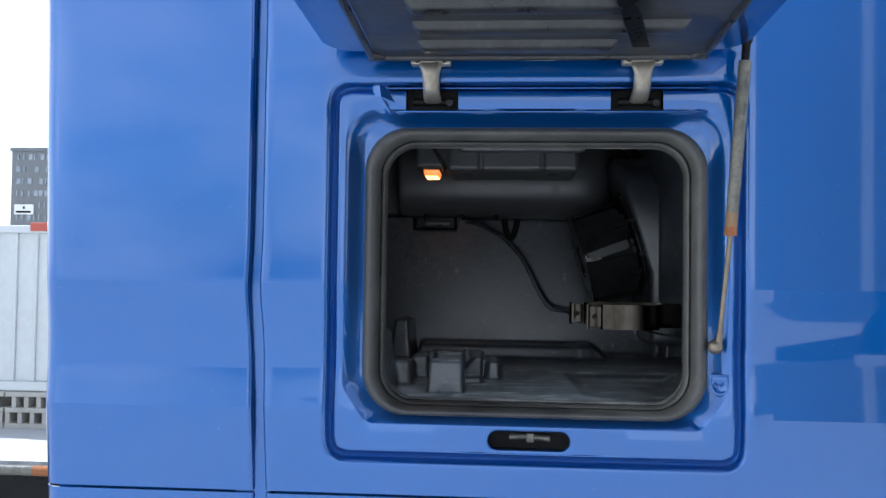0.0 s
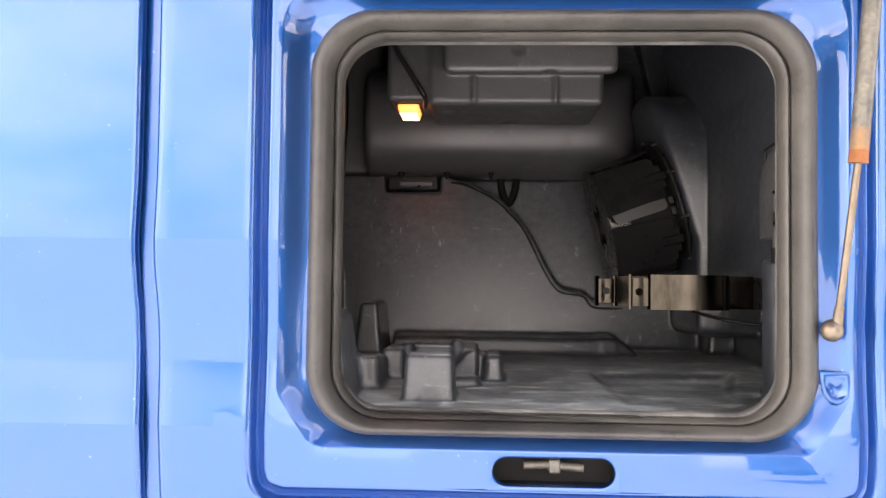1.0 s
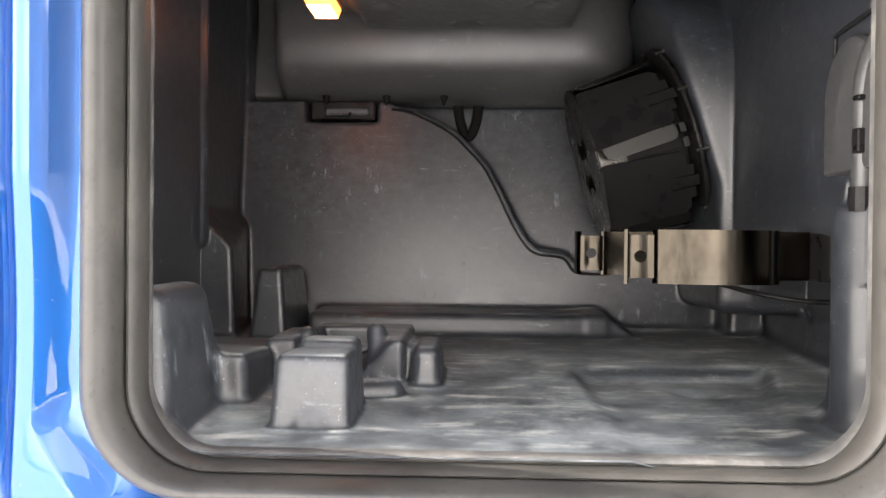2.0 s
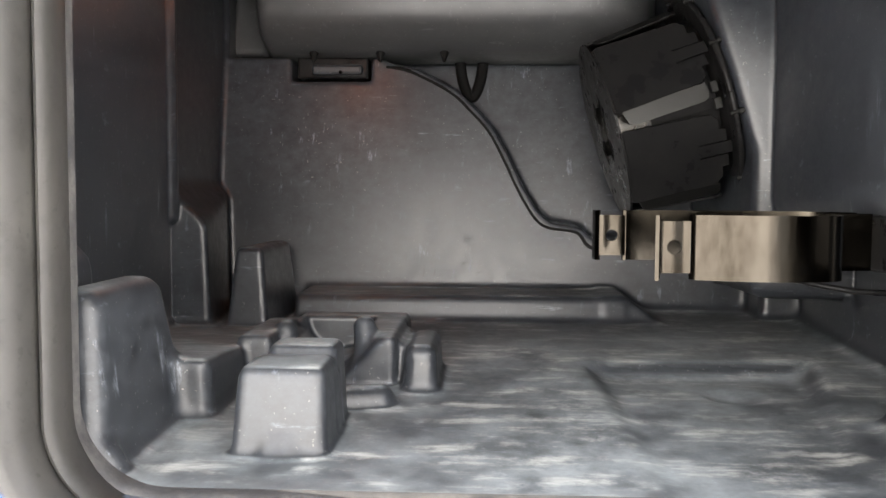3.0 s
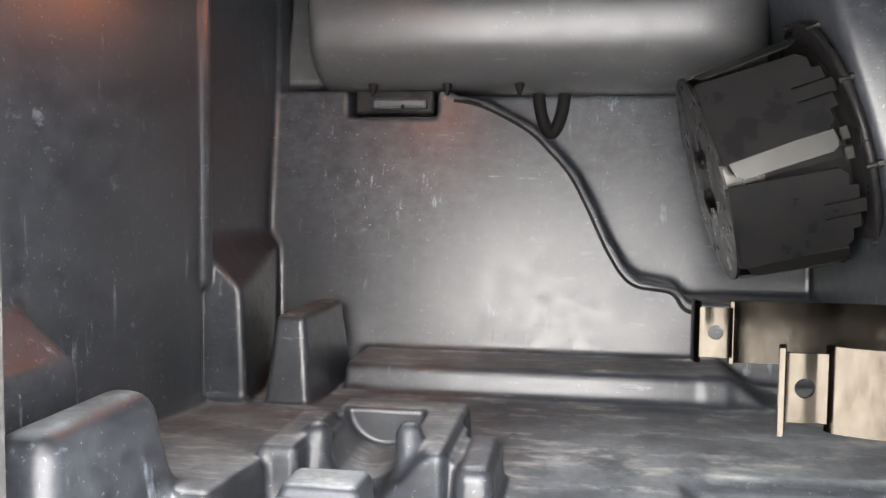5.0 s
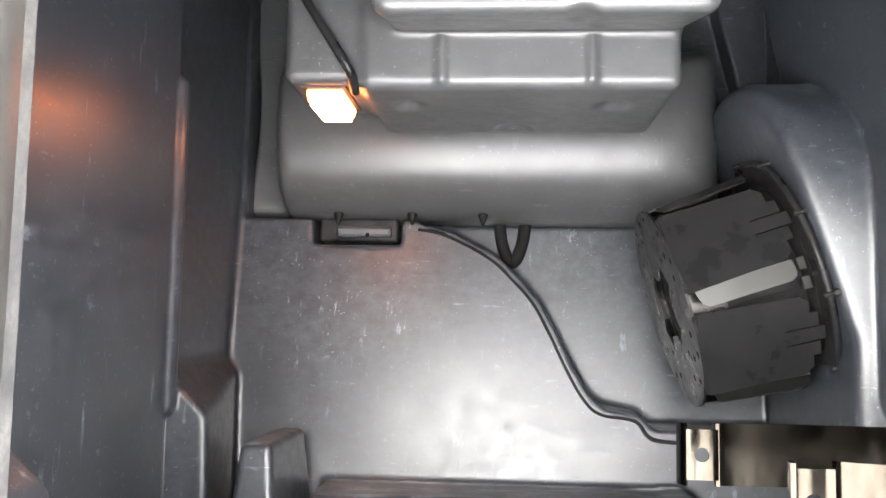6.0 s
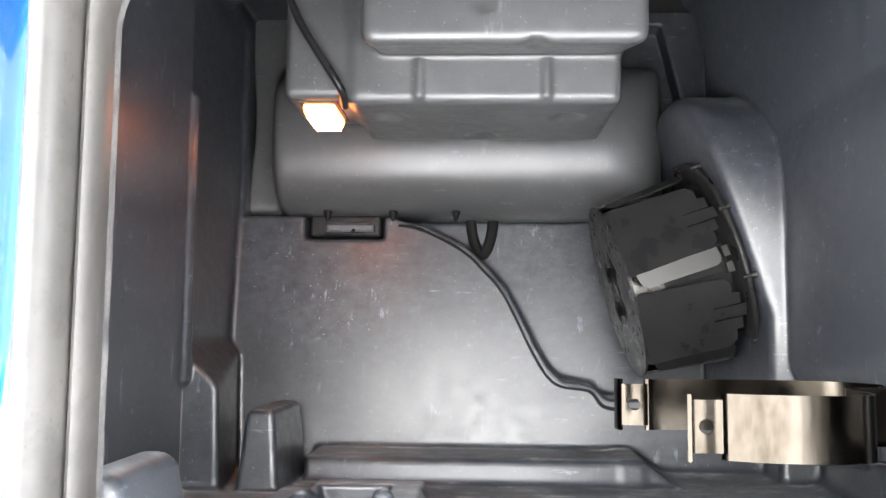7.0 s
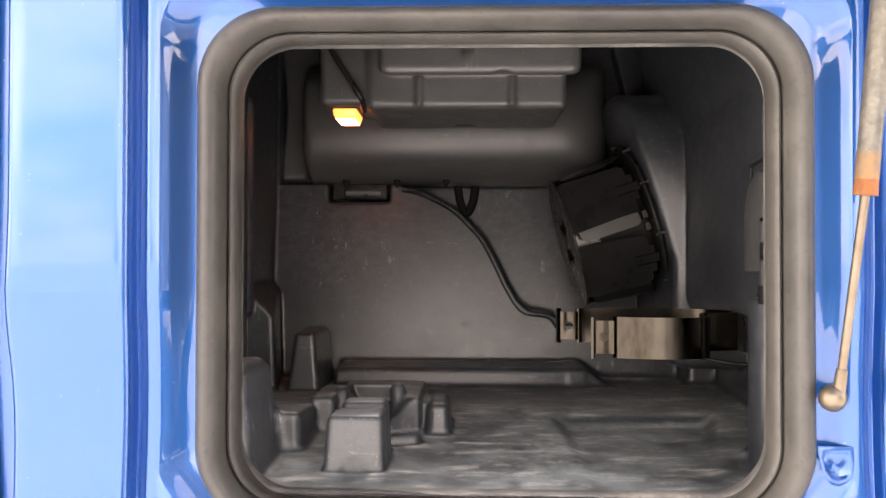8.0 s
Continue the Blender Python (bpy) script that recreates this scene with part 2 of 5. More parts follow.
def thing(name, place, label, category, group="", kind=""):
    ob = new(name)
    ob.location = place
    ob.empty_display_size = 0.05
    bpy.context.view_layer.update()
    return tagged(ob, label, category, group, kind)


def block(bm, lo, hi, bevel=0.0, seg=2, m=None):
    """A bevelled box between two corners, into bm."""
    lo, hi = Vector(lo), Vector(hi)
    c, s = (lo + hi) / 2, hi - lo
    r = bmesh.ops.create_cube(bm, size=1.0, matrix=Matrix.Translation(c) @ Matrix.Diagonal((*s, 1)))
    vs = r["verts"]
    if bevel:
        es = list({e for v in vs for e in v.link_edges})
        b = bmesh.ops.bevel(bm, geom=es, offset=bevel, segments=seg, profile=0.5, affect="EDGES")
        vs = list({v for f in b["faces"] for v in f.verts} | {v for v in vs if v.is_valid})
    if m is not None:
        bmesh.ops.transform(bm, matrix=m, verts=vs)
    return vs


def rod(bm, a, b, r0, r1=None, seg=20):
    a, b = Vector(a), Vector(b)
    d = b - a
    m = Matrix.Translation((a + b) / 2) @ d.to_track_quat("Z", "Y").to_matrix().to_4x4()
    return bmesh.ops.create_cone(bm, cap_ends=True, segments=seg, radius1=r0, radius2=r0 if r1 is None else r1, depth=d.length, matrix=m)["verts"]


def ball(bm, c, r, seg=16):
    return bmesh.ops.create_uvsphere(bm, u_segments=seg, v_segments=seg // 2, radius=r, matrix=Matrix.Translation(c))["verts"]


def tube(name, pts, r, material, parent=None, label=""):
    """A round bar along a smooth line through pts."""
    P = [Vector(p) for p in pts]
    line = []
    for i in range(len(P) - 1):
        p0, p1, p2, p3 = P[max(i - 1, 0)], P[i], P[i + 1], P[min(i + 2, len(P) - 1)]
        for k in range(8):
            t = k / 8
            line.append(0.5 * (2 * p1 + (p2 - p0) * t + (2 * p0 - 5 * p1 + 4 * p2 - p3) * t * t + (3 * p1 - p0 - 3 * p2 + p3) * t ** 3))
    line.append(P[-1])
    verts, faces, n = [], [], 12
    side = None
    for i, p in enumerate(line):
        d = (line[min(i + 1, len(line) - 1)] - line[max(i - 1, 0)]).normalized()
        side = (d.orthogonal() if side is None else side - d * side.dot(d)).normalized()
        up = d.cross(side)
        verts += [p + (side * math.cos(a) + up * math.sin(a)) * r for a in (2 * math.pi * k / n for k in range(n))]
    for i in range(len(line) - 1):
        faces += [(i * n + k, i * n + (k + 1) % n, (i + 1) * n + (k + 1) % n, (i + 1) * n + k) for k in range(n)]
    faces += [tuple(range(n))[::-1], tuple((len(line) - 1) * n + k for k in range(n))]
    return mesh_object(name, verts, faces, material, parent, True, label)


def cut(ob, bm):
    """Takes the solid bm out of the mesh of ob for good."""
    me = bpy.data.meshes.new("cutter")
    bmesh.ops.recalc_face_normals(bm, faces=bm.faces)
    bm.to_mesh(me)
    bm.free()
    tool = new("cutter", me)
    mod = ob.modifiers.new("cut", "BOOLEAN")
    mod.operation, mod.object, mod.solver = "DIFFERENCE", tool, "EXACT"
    bpy.context.view_layer.update()
    done = bpy.data.meshes.new_from_object(ob.evaluated_get(bpy.context.evaluated_depsgraph_get()))
    ob.modifiers.remove(mod)
    ob.data = done
    bpy.data.objects.remove(tool)
    bpy.data.meshes.remove(me)


# ---------------------------------------------------------------- solid modelling by distance fields
def smin(a, b, k):
    h = np.clip(0.5 + 0.5 * (b - a) / k, 0, 1)
    return b + (a - b) * h - k * h * (1 - h)


def smax(a, b, k):
    return -smin(-a, -b, k)


class Field:
    """A moulded solid on a grid: negative inside."""

    def __init__(self, lo, hi, step):
        self.lo, self.step = np.array(lo), step
        ax = [np.arange(a, b + step, step, dtype=np.float32) for a, b in zip(lo, hi)]
        self.ax = ax
        self.F = np.full([len(a) for a in ax], 1.0, dtype=np.float32)

    def view(self, lo=None, hi=None, pad=0.05):
        if lo is None:
            sl = [slice(None)] * 3
        else:
            sl = [slice(max(0, np.searchsorted(a, l - pad)), np.searchsorted(a, h + pad)) for a, l, h in zip(self.ax, lo, hi)]
        x, y, z = (a[s] for a, s in zip(self.ax, sl))
        return tuple(sl), x[:, None, None], y[None, :, None], z[None, None, :]

    def join(self, shape, k, lo=None, hi=None):
        sl, x, y, z = self.view(lo, hi)
        self.F[sl] = smin(self.F[sl], shape(x, y, z), k)

    def carve(self, shape, k, lo=None, hi=None):
        sl, x, y, z = self.view(lo, hi)
        self.F[sl] = smax(self.F[sl], -shape(x, y, z), k)

    def box(self, lo, hi, r=0.006, k=0.01, taper=(0, 0), carve=False, slope=None):
        """A rounded box; taper: how much wider it is at its foot in x and y, per metre of height; slope: (a, b, c): z stays under a*x + b*y + c."""
        c = [(p + q) / 2 for p, q in zip(lo, hi)]
        h = [(q - p) / 2 for p, q in zip(lo, hi)]

        def shape(x, y, z):
            g = hi[2] - z
            dx = np.abs(x - c[0]) - (h[0] - r) - taper[0] * g
            dy = np.abs(y - c[1]) - (h[1] - r) - taper[1] * g
            dz = np.abs(z - c[2]) - (h[2] - r)
            out = np.sqrt(np.maximum(dx, 0) ** 2 + np.maximum(dy, 0) ** 2 + np.maximum(dz, 0) ** 2)
            d = out + np.minimum(np.maximum(np.maximum(dx, dy), dz), 0) - r
            if slope:
                a, b, e = slope
                d = smax(d, (z - a * x - b * y - e) / math.sqrt(1 + a * a + b * b), r)
            return d.astype(np.float32)
        (self.carve if carve else self.join)(shape, k, lo, hi)

    def capsule(self, a, b, r, k=0.01, carve=False, r2=None):
        a, b = np.array(a, float), np.array(b, float)
        ab = b - a
        n2 = float(ab @ ab) + 1e-12

        def shape(x, y, z):
            t = np.clip(((x - a[0]) * ab[0] + (y - a[1]) * ab[1] + (z - a[2]) * ab[2]) / n2, 0, 1)
            return (np.sqrt((x - a[0] - t * ab[0]) ** 2 + (y - a[1] - t * ab[1]) ** 2 + (z - a[2] - t * ab[2]) ** 2) - (r if r2 is None else r + (r2 - r) * t)).astype(np.float32)
        m = max(r, r2 or 0)
        (self.carve if carve else self.join)(shape, k, np.minimum(a, b) - m, np.maximum(a, b) + m)

    def mesh(self, name, material, parent=None, label=""):
        F = self.F
        neg = F < 0
        c = [neg[i:F.shape[0] - 1 + i, j:F.shape[1] - 1 + j, k:F.shape[2] - 1 + k] for i in (0, 1) for j in (0, 1) for k in (0, 1)]
        count = sum(q.astype(np.int8) for q in c)
        act = np.argwhere((count > 0) & (count < 8))
        ident = np.full(count.shape, -1, dtype=np.int64)
        ident[tuple(act.T)] = np.arange(len(act))
        corner = np.array([(i, j, k) for i in (0, 1) for j in (0, 1) for k in (0, 1)])
        vals = np.stack([F[tuple((act + o).T)] for o in corner], 1)
        total, hits = np.zeros((len(act), 3)), np.zeros(len(act))
        for i in range(8):
            for j in range(i + 1, 8):
                if np.abs(corner[i] - corner[j]).sum() != 1:
                    continue
                a, b = vals[:, i], vals[:, j]
                m = (a < 0) != (b < 0)
                t = np.where(m, a / np.where(m, a - b, 1), 0)
                total += (corner[i] + t[:, None] * (corner[j] - corner[i])) * m[:, None]
                hits += m
        at = total / hits[:, None]
        verts = self.lo + (act + at) * self.step
        grad = np.zeros((len(act), 3))
        for i in range(8):
            w = np.where(corner[i] > 0, at, 1 - at)
            sign = np.where(corner[i] > 0, 1.0, -1.0)
            grad += vals[:, i, None] * sign * np.stack([w[:, 1] * w[:, 2], w[:, 0] * w[:, 2], w[:, 0] * w[:, 1]], 1)
        grad /= np.maximum(np.linalg.norm(grad, axis=1, keepdims=True), 1e-9)
        faces = []
        for axis in range(3):
            s0, s1 = [slice(None)] * 3, [slice(None)] * 3
            s0[axis], s1[axis] = slice(0, -1), slice(1, None)
            a, b = neg[tuple(s0)], neg[tuple(s1)]
            u, v = [(1, 2), (2, 0), (0, 1)][axis]
            for flag, flip in ((a & ~b, False), (~a & b, True)):
                e = np.argwhere(flag)
                e = e[(e[:, u] > 0) & (e[:, v] > 0) & (e[:, u] < F.shape[u] - 1) & (e[:, v] < F.shape[v] - 1)]
                q = []
                for du, dv in ((1, 1), (0, 1), (0, 0), (1, 0)):
                    o = e.copy()
                    o[:, u] -= du
                    o[:, v] -= dv
                    q.append(ident[tuple(o.T)])
                q = np.stack(q, 1)
                faces.append(q[:, ::-1] if flip else q)
        faces = np.concatenate(faces)
        me = bpy.data.meshes.new(name)
        me.vertices.add(len(verts))
        me.vertices.foreach_set("co", verts.astype(np.float32).ravel())
        me.loops.add(faces.size)
        me.loops.foreach_set("vertex_index", faces.astype(np.int32).ravel())
        me.polygons.add(len(faces))
        me.polygons.foreach_set("loop_start", np.arange(0, faces.size, 4, dtype=np.int32))
        me.polygons.foreach_set("use_smooth", np.ones(len(faces), dtype=bool))
        me.update(calc_edges=True)
        me.validate()
        me.normals_split_custom_set_from_vertices(grad.tolist())
        me.materials.append(material)
        ob = new(name, me)
        if parent:
            ob.parent = parent
            ob.matrix_parent_inverse = parent.matrix_world.inverted()
        if label:
            tagged(ob, label)
        return ob


# ---------------------------------------------------------------- ground and far things
ground_bm = bmesh.new()
bmesh.ops.create_grid(ground_bm, x_segments=8, y_segments=8, size=400)
ground = tagged(part("ground", ground_bm, CONCRETE, None), "pale concrete yard stretching to the horizon", "ground", kind="structure")


def again(ob, dx=0.0, dy=0.0, dz=0.0):
    """The same part once more, shifted."""
    o = ob.copy()
    scene.collection.objects.link(o)
    o.location = Vector(ob.location) + Vector((dx, dy, dz))
    return o


def container(x0, x1, y, z0, z1):
    """A ribbed steel side wall of a container with posts and rails."""
    t = thing("shipping_container", (x0, y, z0), "pale grey ribbed steel container standing on crates in the yard", "container")
    n_panel = int((x1 - x0) / 0.225)
    x = x0 + 0.225 * n_panel
    bm = bmesh.new()
    block(bm, (x0 + 0.014, y + 0.05, z0 + 0.1), (x0 + 0.225, y + 2.3, z1 - 0.08), 0.004, 1)
    panel = part("panel", bm, STEELWALL, t)
    bm = bmesh.new()
    block(bm, (x0 - 0.014, y + 0.02, z0 + 0.1), (x0 + 0.014, y + 2.36, z1 - 0.08), 0.006, 1)
    post = part("post", bm, STEELWALL, t)
    for i in range(1, n_panel):
        again(panel, 0.225 * i)
        again(post, 0.225 * i)
    for za, zb, n in ((z0, z0 + 0.1, "bottom_rail"), (z1 - 0.08, z1, "top_rail")):
        bm = bmesh.new()
        block(bm, (x0 - 0.02, y, za), (x + 0.02, y + 2.42, zb), 0.01)
        part(n, bm, STEELWALL, t)
    for px in (x0 - 0.04, x):
        bm = bmesh.new()
        block(bm, (px, y - 0.01, z0), (px + 0.06, y + 2.42, z1 + 0.01), 0.01)
        part("corner_post", bm, STEELWALL, t)
    bm = bmesh.new()
    block(bm, (x - 0.95, y - 0.03, z1 - 0.06), (x - 0.1, y + 1.0, z1 + 0.03), 0.01)
    part("roof_box", bm, RED, t, "faded red box")


def crate(x, y, z):
    t = thing("crate", (x, y, z), "grey slotted plastic crate under the container", "crate", "crates under the container")
    bm = bmesh.new()
    block(bm, (x, y, z), (x + 0.6, y + 0.4, z + 0.05), 0.004, 1)
    rail = part("rail", bm, CRATE, t)
    for k in (1, 2):
        again(rail, 0, 0, 0.165 * k)
    bm = bmesh.new()
    block(bm, (x, y + 0.01, z + 0.05), (x + 0.05, y + 0.39, z + 0.165), 0.003, 1)
    upright = part("upright", bm, CRATE, t)
    for k in range(2):
        for i in range(4 if k else 5):
            if i or k:
                again(upright, (i + 0.5 * k) * 0.135, 0, 0.165 * k)
    return t


container(-12.0, -4.1, 9.0, 0.385, 2.15)
first_crate = crate(-12.1, 8.95, 0.0)
for i in range(1, 13):
    copy_thing(first_crate, Matrix.Translation((-12.1 + 0.62 * i, 8.95, 0.0)))


def office(x0, x1, y, z1):
    t = thing("office_building", (x0, y, 0), "dark grey clad office block with small square windows", "building")
    bm = bmesh.new()
    block(bm, (x0, y, 0), (x1, y + 14, z1))
    part("wall", bm, FACADE, t)
    rng = random.Random(11)
    for row in range(9):
        for col in range(14):
            wide = 0.30 if rng.random() < 0.3 else 0.11
            px, pz = x0 + 0.42 + col * 0.42 + rng.uniform(-0.06, 0.06), 9.78 - row * 0.86
            if rng.random() < 0.12 or (row == 4 and col < 4) or px > x1 - 0.5:
                continue
            bm = bmesh.new()
            block(bm, (px, y - 0.06, pz), (px + wide, y + 0.05, pz + 0.42))
            part("window", bm, GLASS, t)
    bm = bmesh.new()
    block(bm, (x0 + 0.34, y - 0.12, 5.89), (x0 + 1.75, y - 0.02, 6.60))
    sign = part("sign", bm, WHITE, t, "white sign with dark marks")
    bm = bmesh.new()
    block(bm, (x0 + 0.48, y - 0.14, 6.00), (x0 + 1.58, y - 0.11, 6.14))
    block(bm, (x0 + 0.98, y - 0.14, 6.28), (x0 + 1.12, y - 0.11, 6.46))
    part("sign_bar", bm, BLACK, sign)
    bm = bmesh.new()
    block(bm, (x0 - 0.1, y - 0.1, z1), (x1 + 0.1, y + 14.1, z1 + 0.25))
    part("parapet", bm, FACADE, t)


office(-35.36, -24.0, 60.0, 10.42)

def parked_trailer(x0, x1, y0, y1, z1, material, label):
    """A box trailer standing in the yard: body with side posts and rails, underframe, wheels and landing legs."""
    t = thing("parked_trailer", ((x0 + x1) / 2, (y0 + y1) / 2, 0), label, "trailer")
    bm = bmesh.new()
    block(bm, (x0, y0, 1.15), (x1, y1, z1), 0.03)
    part("body", bm, material, t)
    for za, zb in ((1.10, 1.28), (z1 - 0.14, z1 + 0.01)):
        bm = bmesh.new()
        block(bm, (x0 - 0.01, y1 - 0.05, za), (x1 + 0.01, y1 + 0.03, zb), 0.01)
        part("side_rail", bm, STEELWALL, t)
    bm = bmesh.new()
    block(bm, (x0 + 0.02, y1 - 0.05, 1.29), (x0 + 0.10, y1 + 0.02, z1 - 0.15), 0.008)
    post = part("side_post", bm, STEELWALL, t)
    n = int((x1 - x0 - 0.12) / 1.25)
    for i in range(1, n + 1):
        again(post, i * (x1 - x0 - 0.12) / n)
    bm = bmesh.new()
    block(bm, (x0 + 0.15, y0 + 0.2, 0.75), (x1 - 0.15, y1 - 0.2, 1.10), 0.02)
    part("underframe", bm, BLACK, t)
    for tx in (x0 + 1.5, x1 - 4.0, x1 - 2.7, x1 - 1.4):
        for ty in (y0 + 0.3, y1 - 0.4):
            bm = bmesh.new()
            rod(bm, (tx, ty - 0.15, 0.5), (tx, ty + 0.15, 0.5), 0.5, seg=32)
            part("wheel", bm, DARK, t)
    return t


parked_trailer(2.45, 15.0, -6.3, -3.7, 4.3, FACADE, "dark grey parked trailer across the yard")

# ---------------------------------------------------------------- truck cab
cab = thing("truck_cab", (0, 1.6, 0.9), "metallic blue truck cab side with an open storage hatch", "truck cab")
SKIN = 1.302
CREASE_HI, CREASE_LO = 1.619, 1.430
CREASES = (CREASE_HI, CREASE_LO)


def scoop(z):
    """How far the side skin lies in: a shallow hollow between two creases, tucking under below."""
    if z > CREASE_HI:
        return -0.004 * min(1.0, (z - CREASE_HI) / 0.6) ** 1.5
    if z > CREASE_LO:
        return 0.0058 * math.sin(math.pi * (z - CREASE_LO) / (CREASE_HI - CREASE_LO))
    return (CREASE_LO - z) * 0.075


def skin_strip(name, x_of, zs, xs, label=""):
    """A sheet of side skin with thickness, on lines xs (0..1) and zs; x_of(s, z) gives the place across."""
    verts, faces = [], []
    n, k = len(xs), len(zs)
    for deep in (0.0, 0.004):
        for z in zs:
            for s in xs:
                x, inn = x_of(s, z)
                verts.append((x, SKIN + scoop(z) + inn + deep, z))
    m = n * k
    for j in range(k - 1):
        for i in range(n - 1):
            a = j * n + i
            faces += [(a, a + 1, a + n + 1, a + n), (m + a, m + a + n, m + a + n + 1, m + a + 1)]
    rim = [i for i in range(n)] + [j * n + n - 1 for j in range(1, k)] + [(k - 1) * n + i for i in range(n - 2, -1, -1)] + [j * n for j in range(k - 2, 0, -1)]
    for a, b in zip(rim, rim[1:] + rim[:1]):
        faces.append((a, m + a, m + b, b))
    ob = mesh_object(name, verts, faces, PAINT, cab, True, label)
    ob.data.set_sharp_from_angle(angle=radians(50))
    sharp = ob.data.attributes.get("sharp_edge") or ob.data.attributes.new("sharp_edge", "BOOLEAN", "EDGE")
    for e in ob.data.edges:
        za, zb = (ob.data.vertices[v].co.z for v in e.vertices)
        if abs(za - zb) < 1e-5 and min(abs(za - c) for c in CREASES) < 1e-4:
            sharp.data[e.index].value = True
    return ob


def lines(a, b, step, extra=()):
    n = max(1, round((b - a) / step))
    v = sorted({round(a + (b - a) * i / n, 5) for i in range(n + 1)} | {e for e in extra if a < e < b})
    return v


def curl(d, r):
    """Inward roll of a folded edge of radius r at the distance d from the edge line."""
    return 0.0 if d >= r else r - math.sqrt(max(0.0, r * r - (r - d) ** 2))


GAP_Z = 1.302


def gap_left(z):
    return -0.397 + 0.010 * max(0.0, min(1.0, (1.66 - z) / 0.34)) - 0.004 * math.exp(-((z - 1.60) / 0.05) ** 2)


# the fender behind the hatch panel, rounded round the back corner of the cab


def rear_panel(s, z):
    w0, w1 = -0.738 + 0.0155 * (2.05 - z) / 0.75, gap_left(z)
    if s < 0.25:
        a = math.pi / 2 * (1 - s / 0.25)
        r = 0.030
        return w0 + r - r * math.sin(a), r - r * math.cos(a)
    x = w0 + 0.030 + (w1 - w0 - 0.030) * (s - 0.25) / 0.75
    return x, curl(w1 - x, 0.007)


rear_s = [0.25 * i / 8 for i in range(9)] + [0.25 + 0.75 * i / 10 for i in range(1, 10)] + [0.975, 0.98, 0.984, 0.988, 0.991, 0.994, 0.997, 1.0]
for z0, z1, name in ((GAP_Z + 0.002, 3.7, "rear_side_panel"), (0.75, GAP_Z - 0.0025, "lower_rear_panel")):
    skin_strip(name, rear_panel, lines(z0, z1, 0.03, CREASES), rear_s)

# gap between the panels: a dark folded channel
bm = bmesh.new()
block(bm, (-0.42, SKIN + 0.018, 0.75), (-0.36, SKIN + 0.05, 3.7), 0.004)
part("gap_strip", bm, PAINT, cab, "recessed blue strip in the panel gap")
bm = bmesh.new()
block(bm, (-0.36, SKIN + 0.022, GAP_Z - 0.02), (1.3, SKIN + 0.05, GAP_Z + 0.02), 0.004)
part("gap_strip", bm, PAINT, cab, "recessed strip in the panel gap")
bm = bmesh.new()
block(bm, (-0.70, SKIN + 0.022, GAP_Z - 0.02), (-0.42, SKIN + 0.05, GAP_Z + 0.02), 0.004)
part("gap_strip", bm, PAINT, cab, "recessed strip in the panel gap")

HX0, HX1, HZ0, HZ1 = -0.315, 0.382, 1.318, 1.962


def front_strip(x0, x1, curl_left):
    def place(s, z):
        a = (gap_left(z) + 0.0165) if curl_left else x0
        x = a + (x1 - a) * s
        return x, (curl(x - a, 0.008) if curl_left else 0.0)
    return place


left_s = [0, 0.01, 0.03, 0.05, 0.08, 0.12, 0.3, 0.6, 1.0]
skin_strip("side_panel", front_strip(0, HX0, True), lines(HZ0, HZ1, 0.02, CREASES), left_s)
skin_strip("side_panel", front_strip(HX1, 1.3, False), lines(HZ0, HZ1, 0.02, CREASES), [0, 0.25, 0.5, 0.75, 1])
skin_strip("side_panel", front_strip(0, 1.3, True), lines(HZ1, 3.7, 0.06), [0, 0.002, 0.005, 0.009, 0.015, 0.05, 0.3, 0.6, 1.0])
skin_strip("side_panel", front_strip(0, 1.3, True), [GAP_Z + 0.002, GAP_Z + 0.008, HZ0], [0, 0.002, 0.005, 0.009, 0.015, 0.05, 0.3, 0.6, 1.0])
skin_strip("lower_side_panel", front_strip(0, 1.3, True), lines(0.75, GAP_Z - 0.0025, 0.03), [0, 0.002, 0.005, 0.009, 0.015, 0.05, 0.3, 0.6, 1.0])


# ---------------------------------------------------------------- hatch surround, lofted from rounded loops
def loop_distance(x, z, L):
    x0, x1, z0, z1, r = L[:5]
    out, up = abs(x - (x0 + x1) / 2) - (x1 - x0) / 2, abs(z - (z0 + z1) / 2) - (z1 - z0) / 2
    dx, dz = out + r, up + r
    d = math.hypot(max(dx, 0), max(dz, 0)) + min(max(dx, dz), 0) - r
    # a sixth number cuts the lower corners off along a slanting line
    return max(d, 0.832 * (out + L[5]) + 0.555 * (z0 - z)) if len(L) > 5 else d


CORE = (-0.150, 0.216, 1.500, 1.780)
SIDE_Z = lines(CORE[2], CORE[3], 0.02, CREASES)
SIDE_X = lines(CORE[0], CORE[1], 0.03)
def fan(x, z, cx, cz):
    """Angles from the upright to the corner's own way and on to level, for the corner (cx, cz) of the outer rectangle."""
    own = math.atan2(abs(cx - x), abs(cz - z))
    return sorted([math.pi / 2 * i / 20 for i in range(1, 20)] + [own])


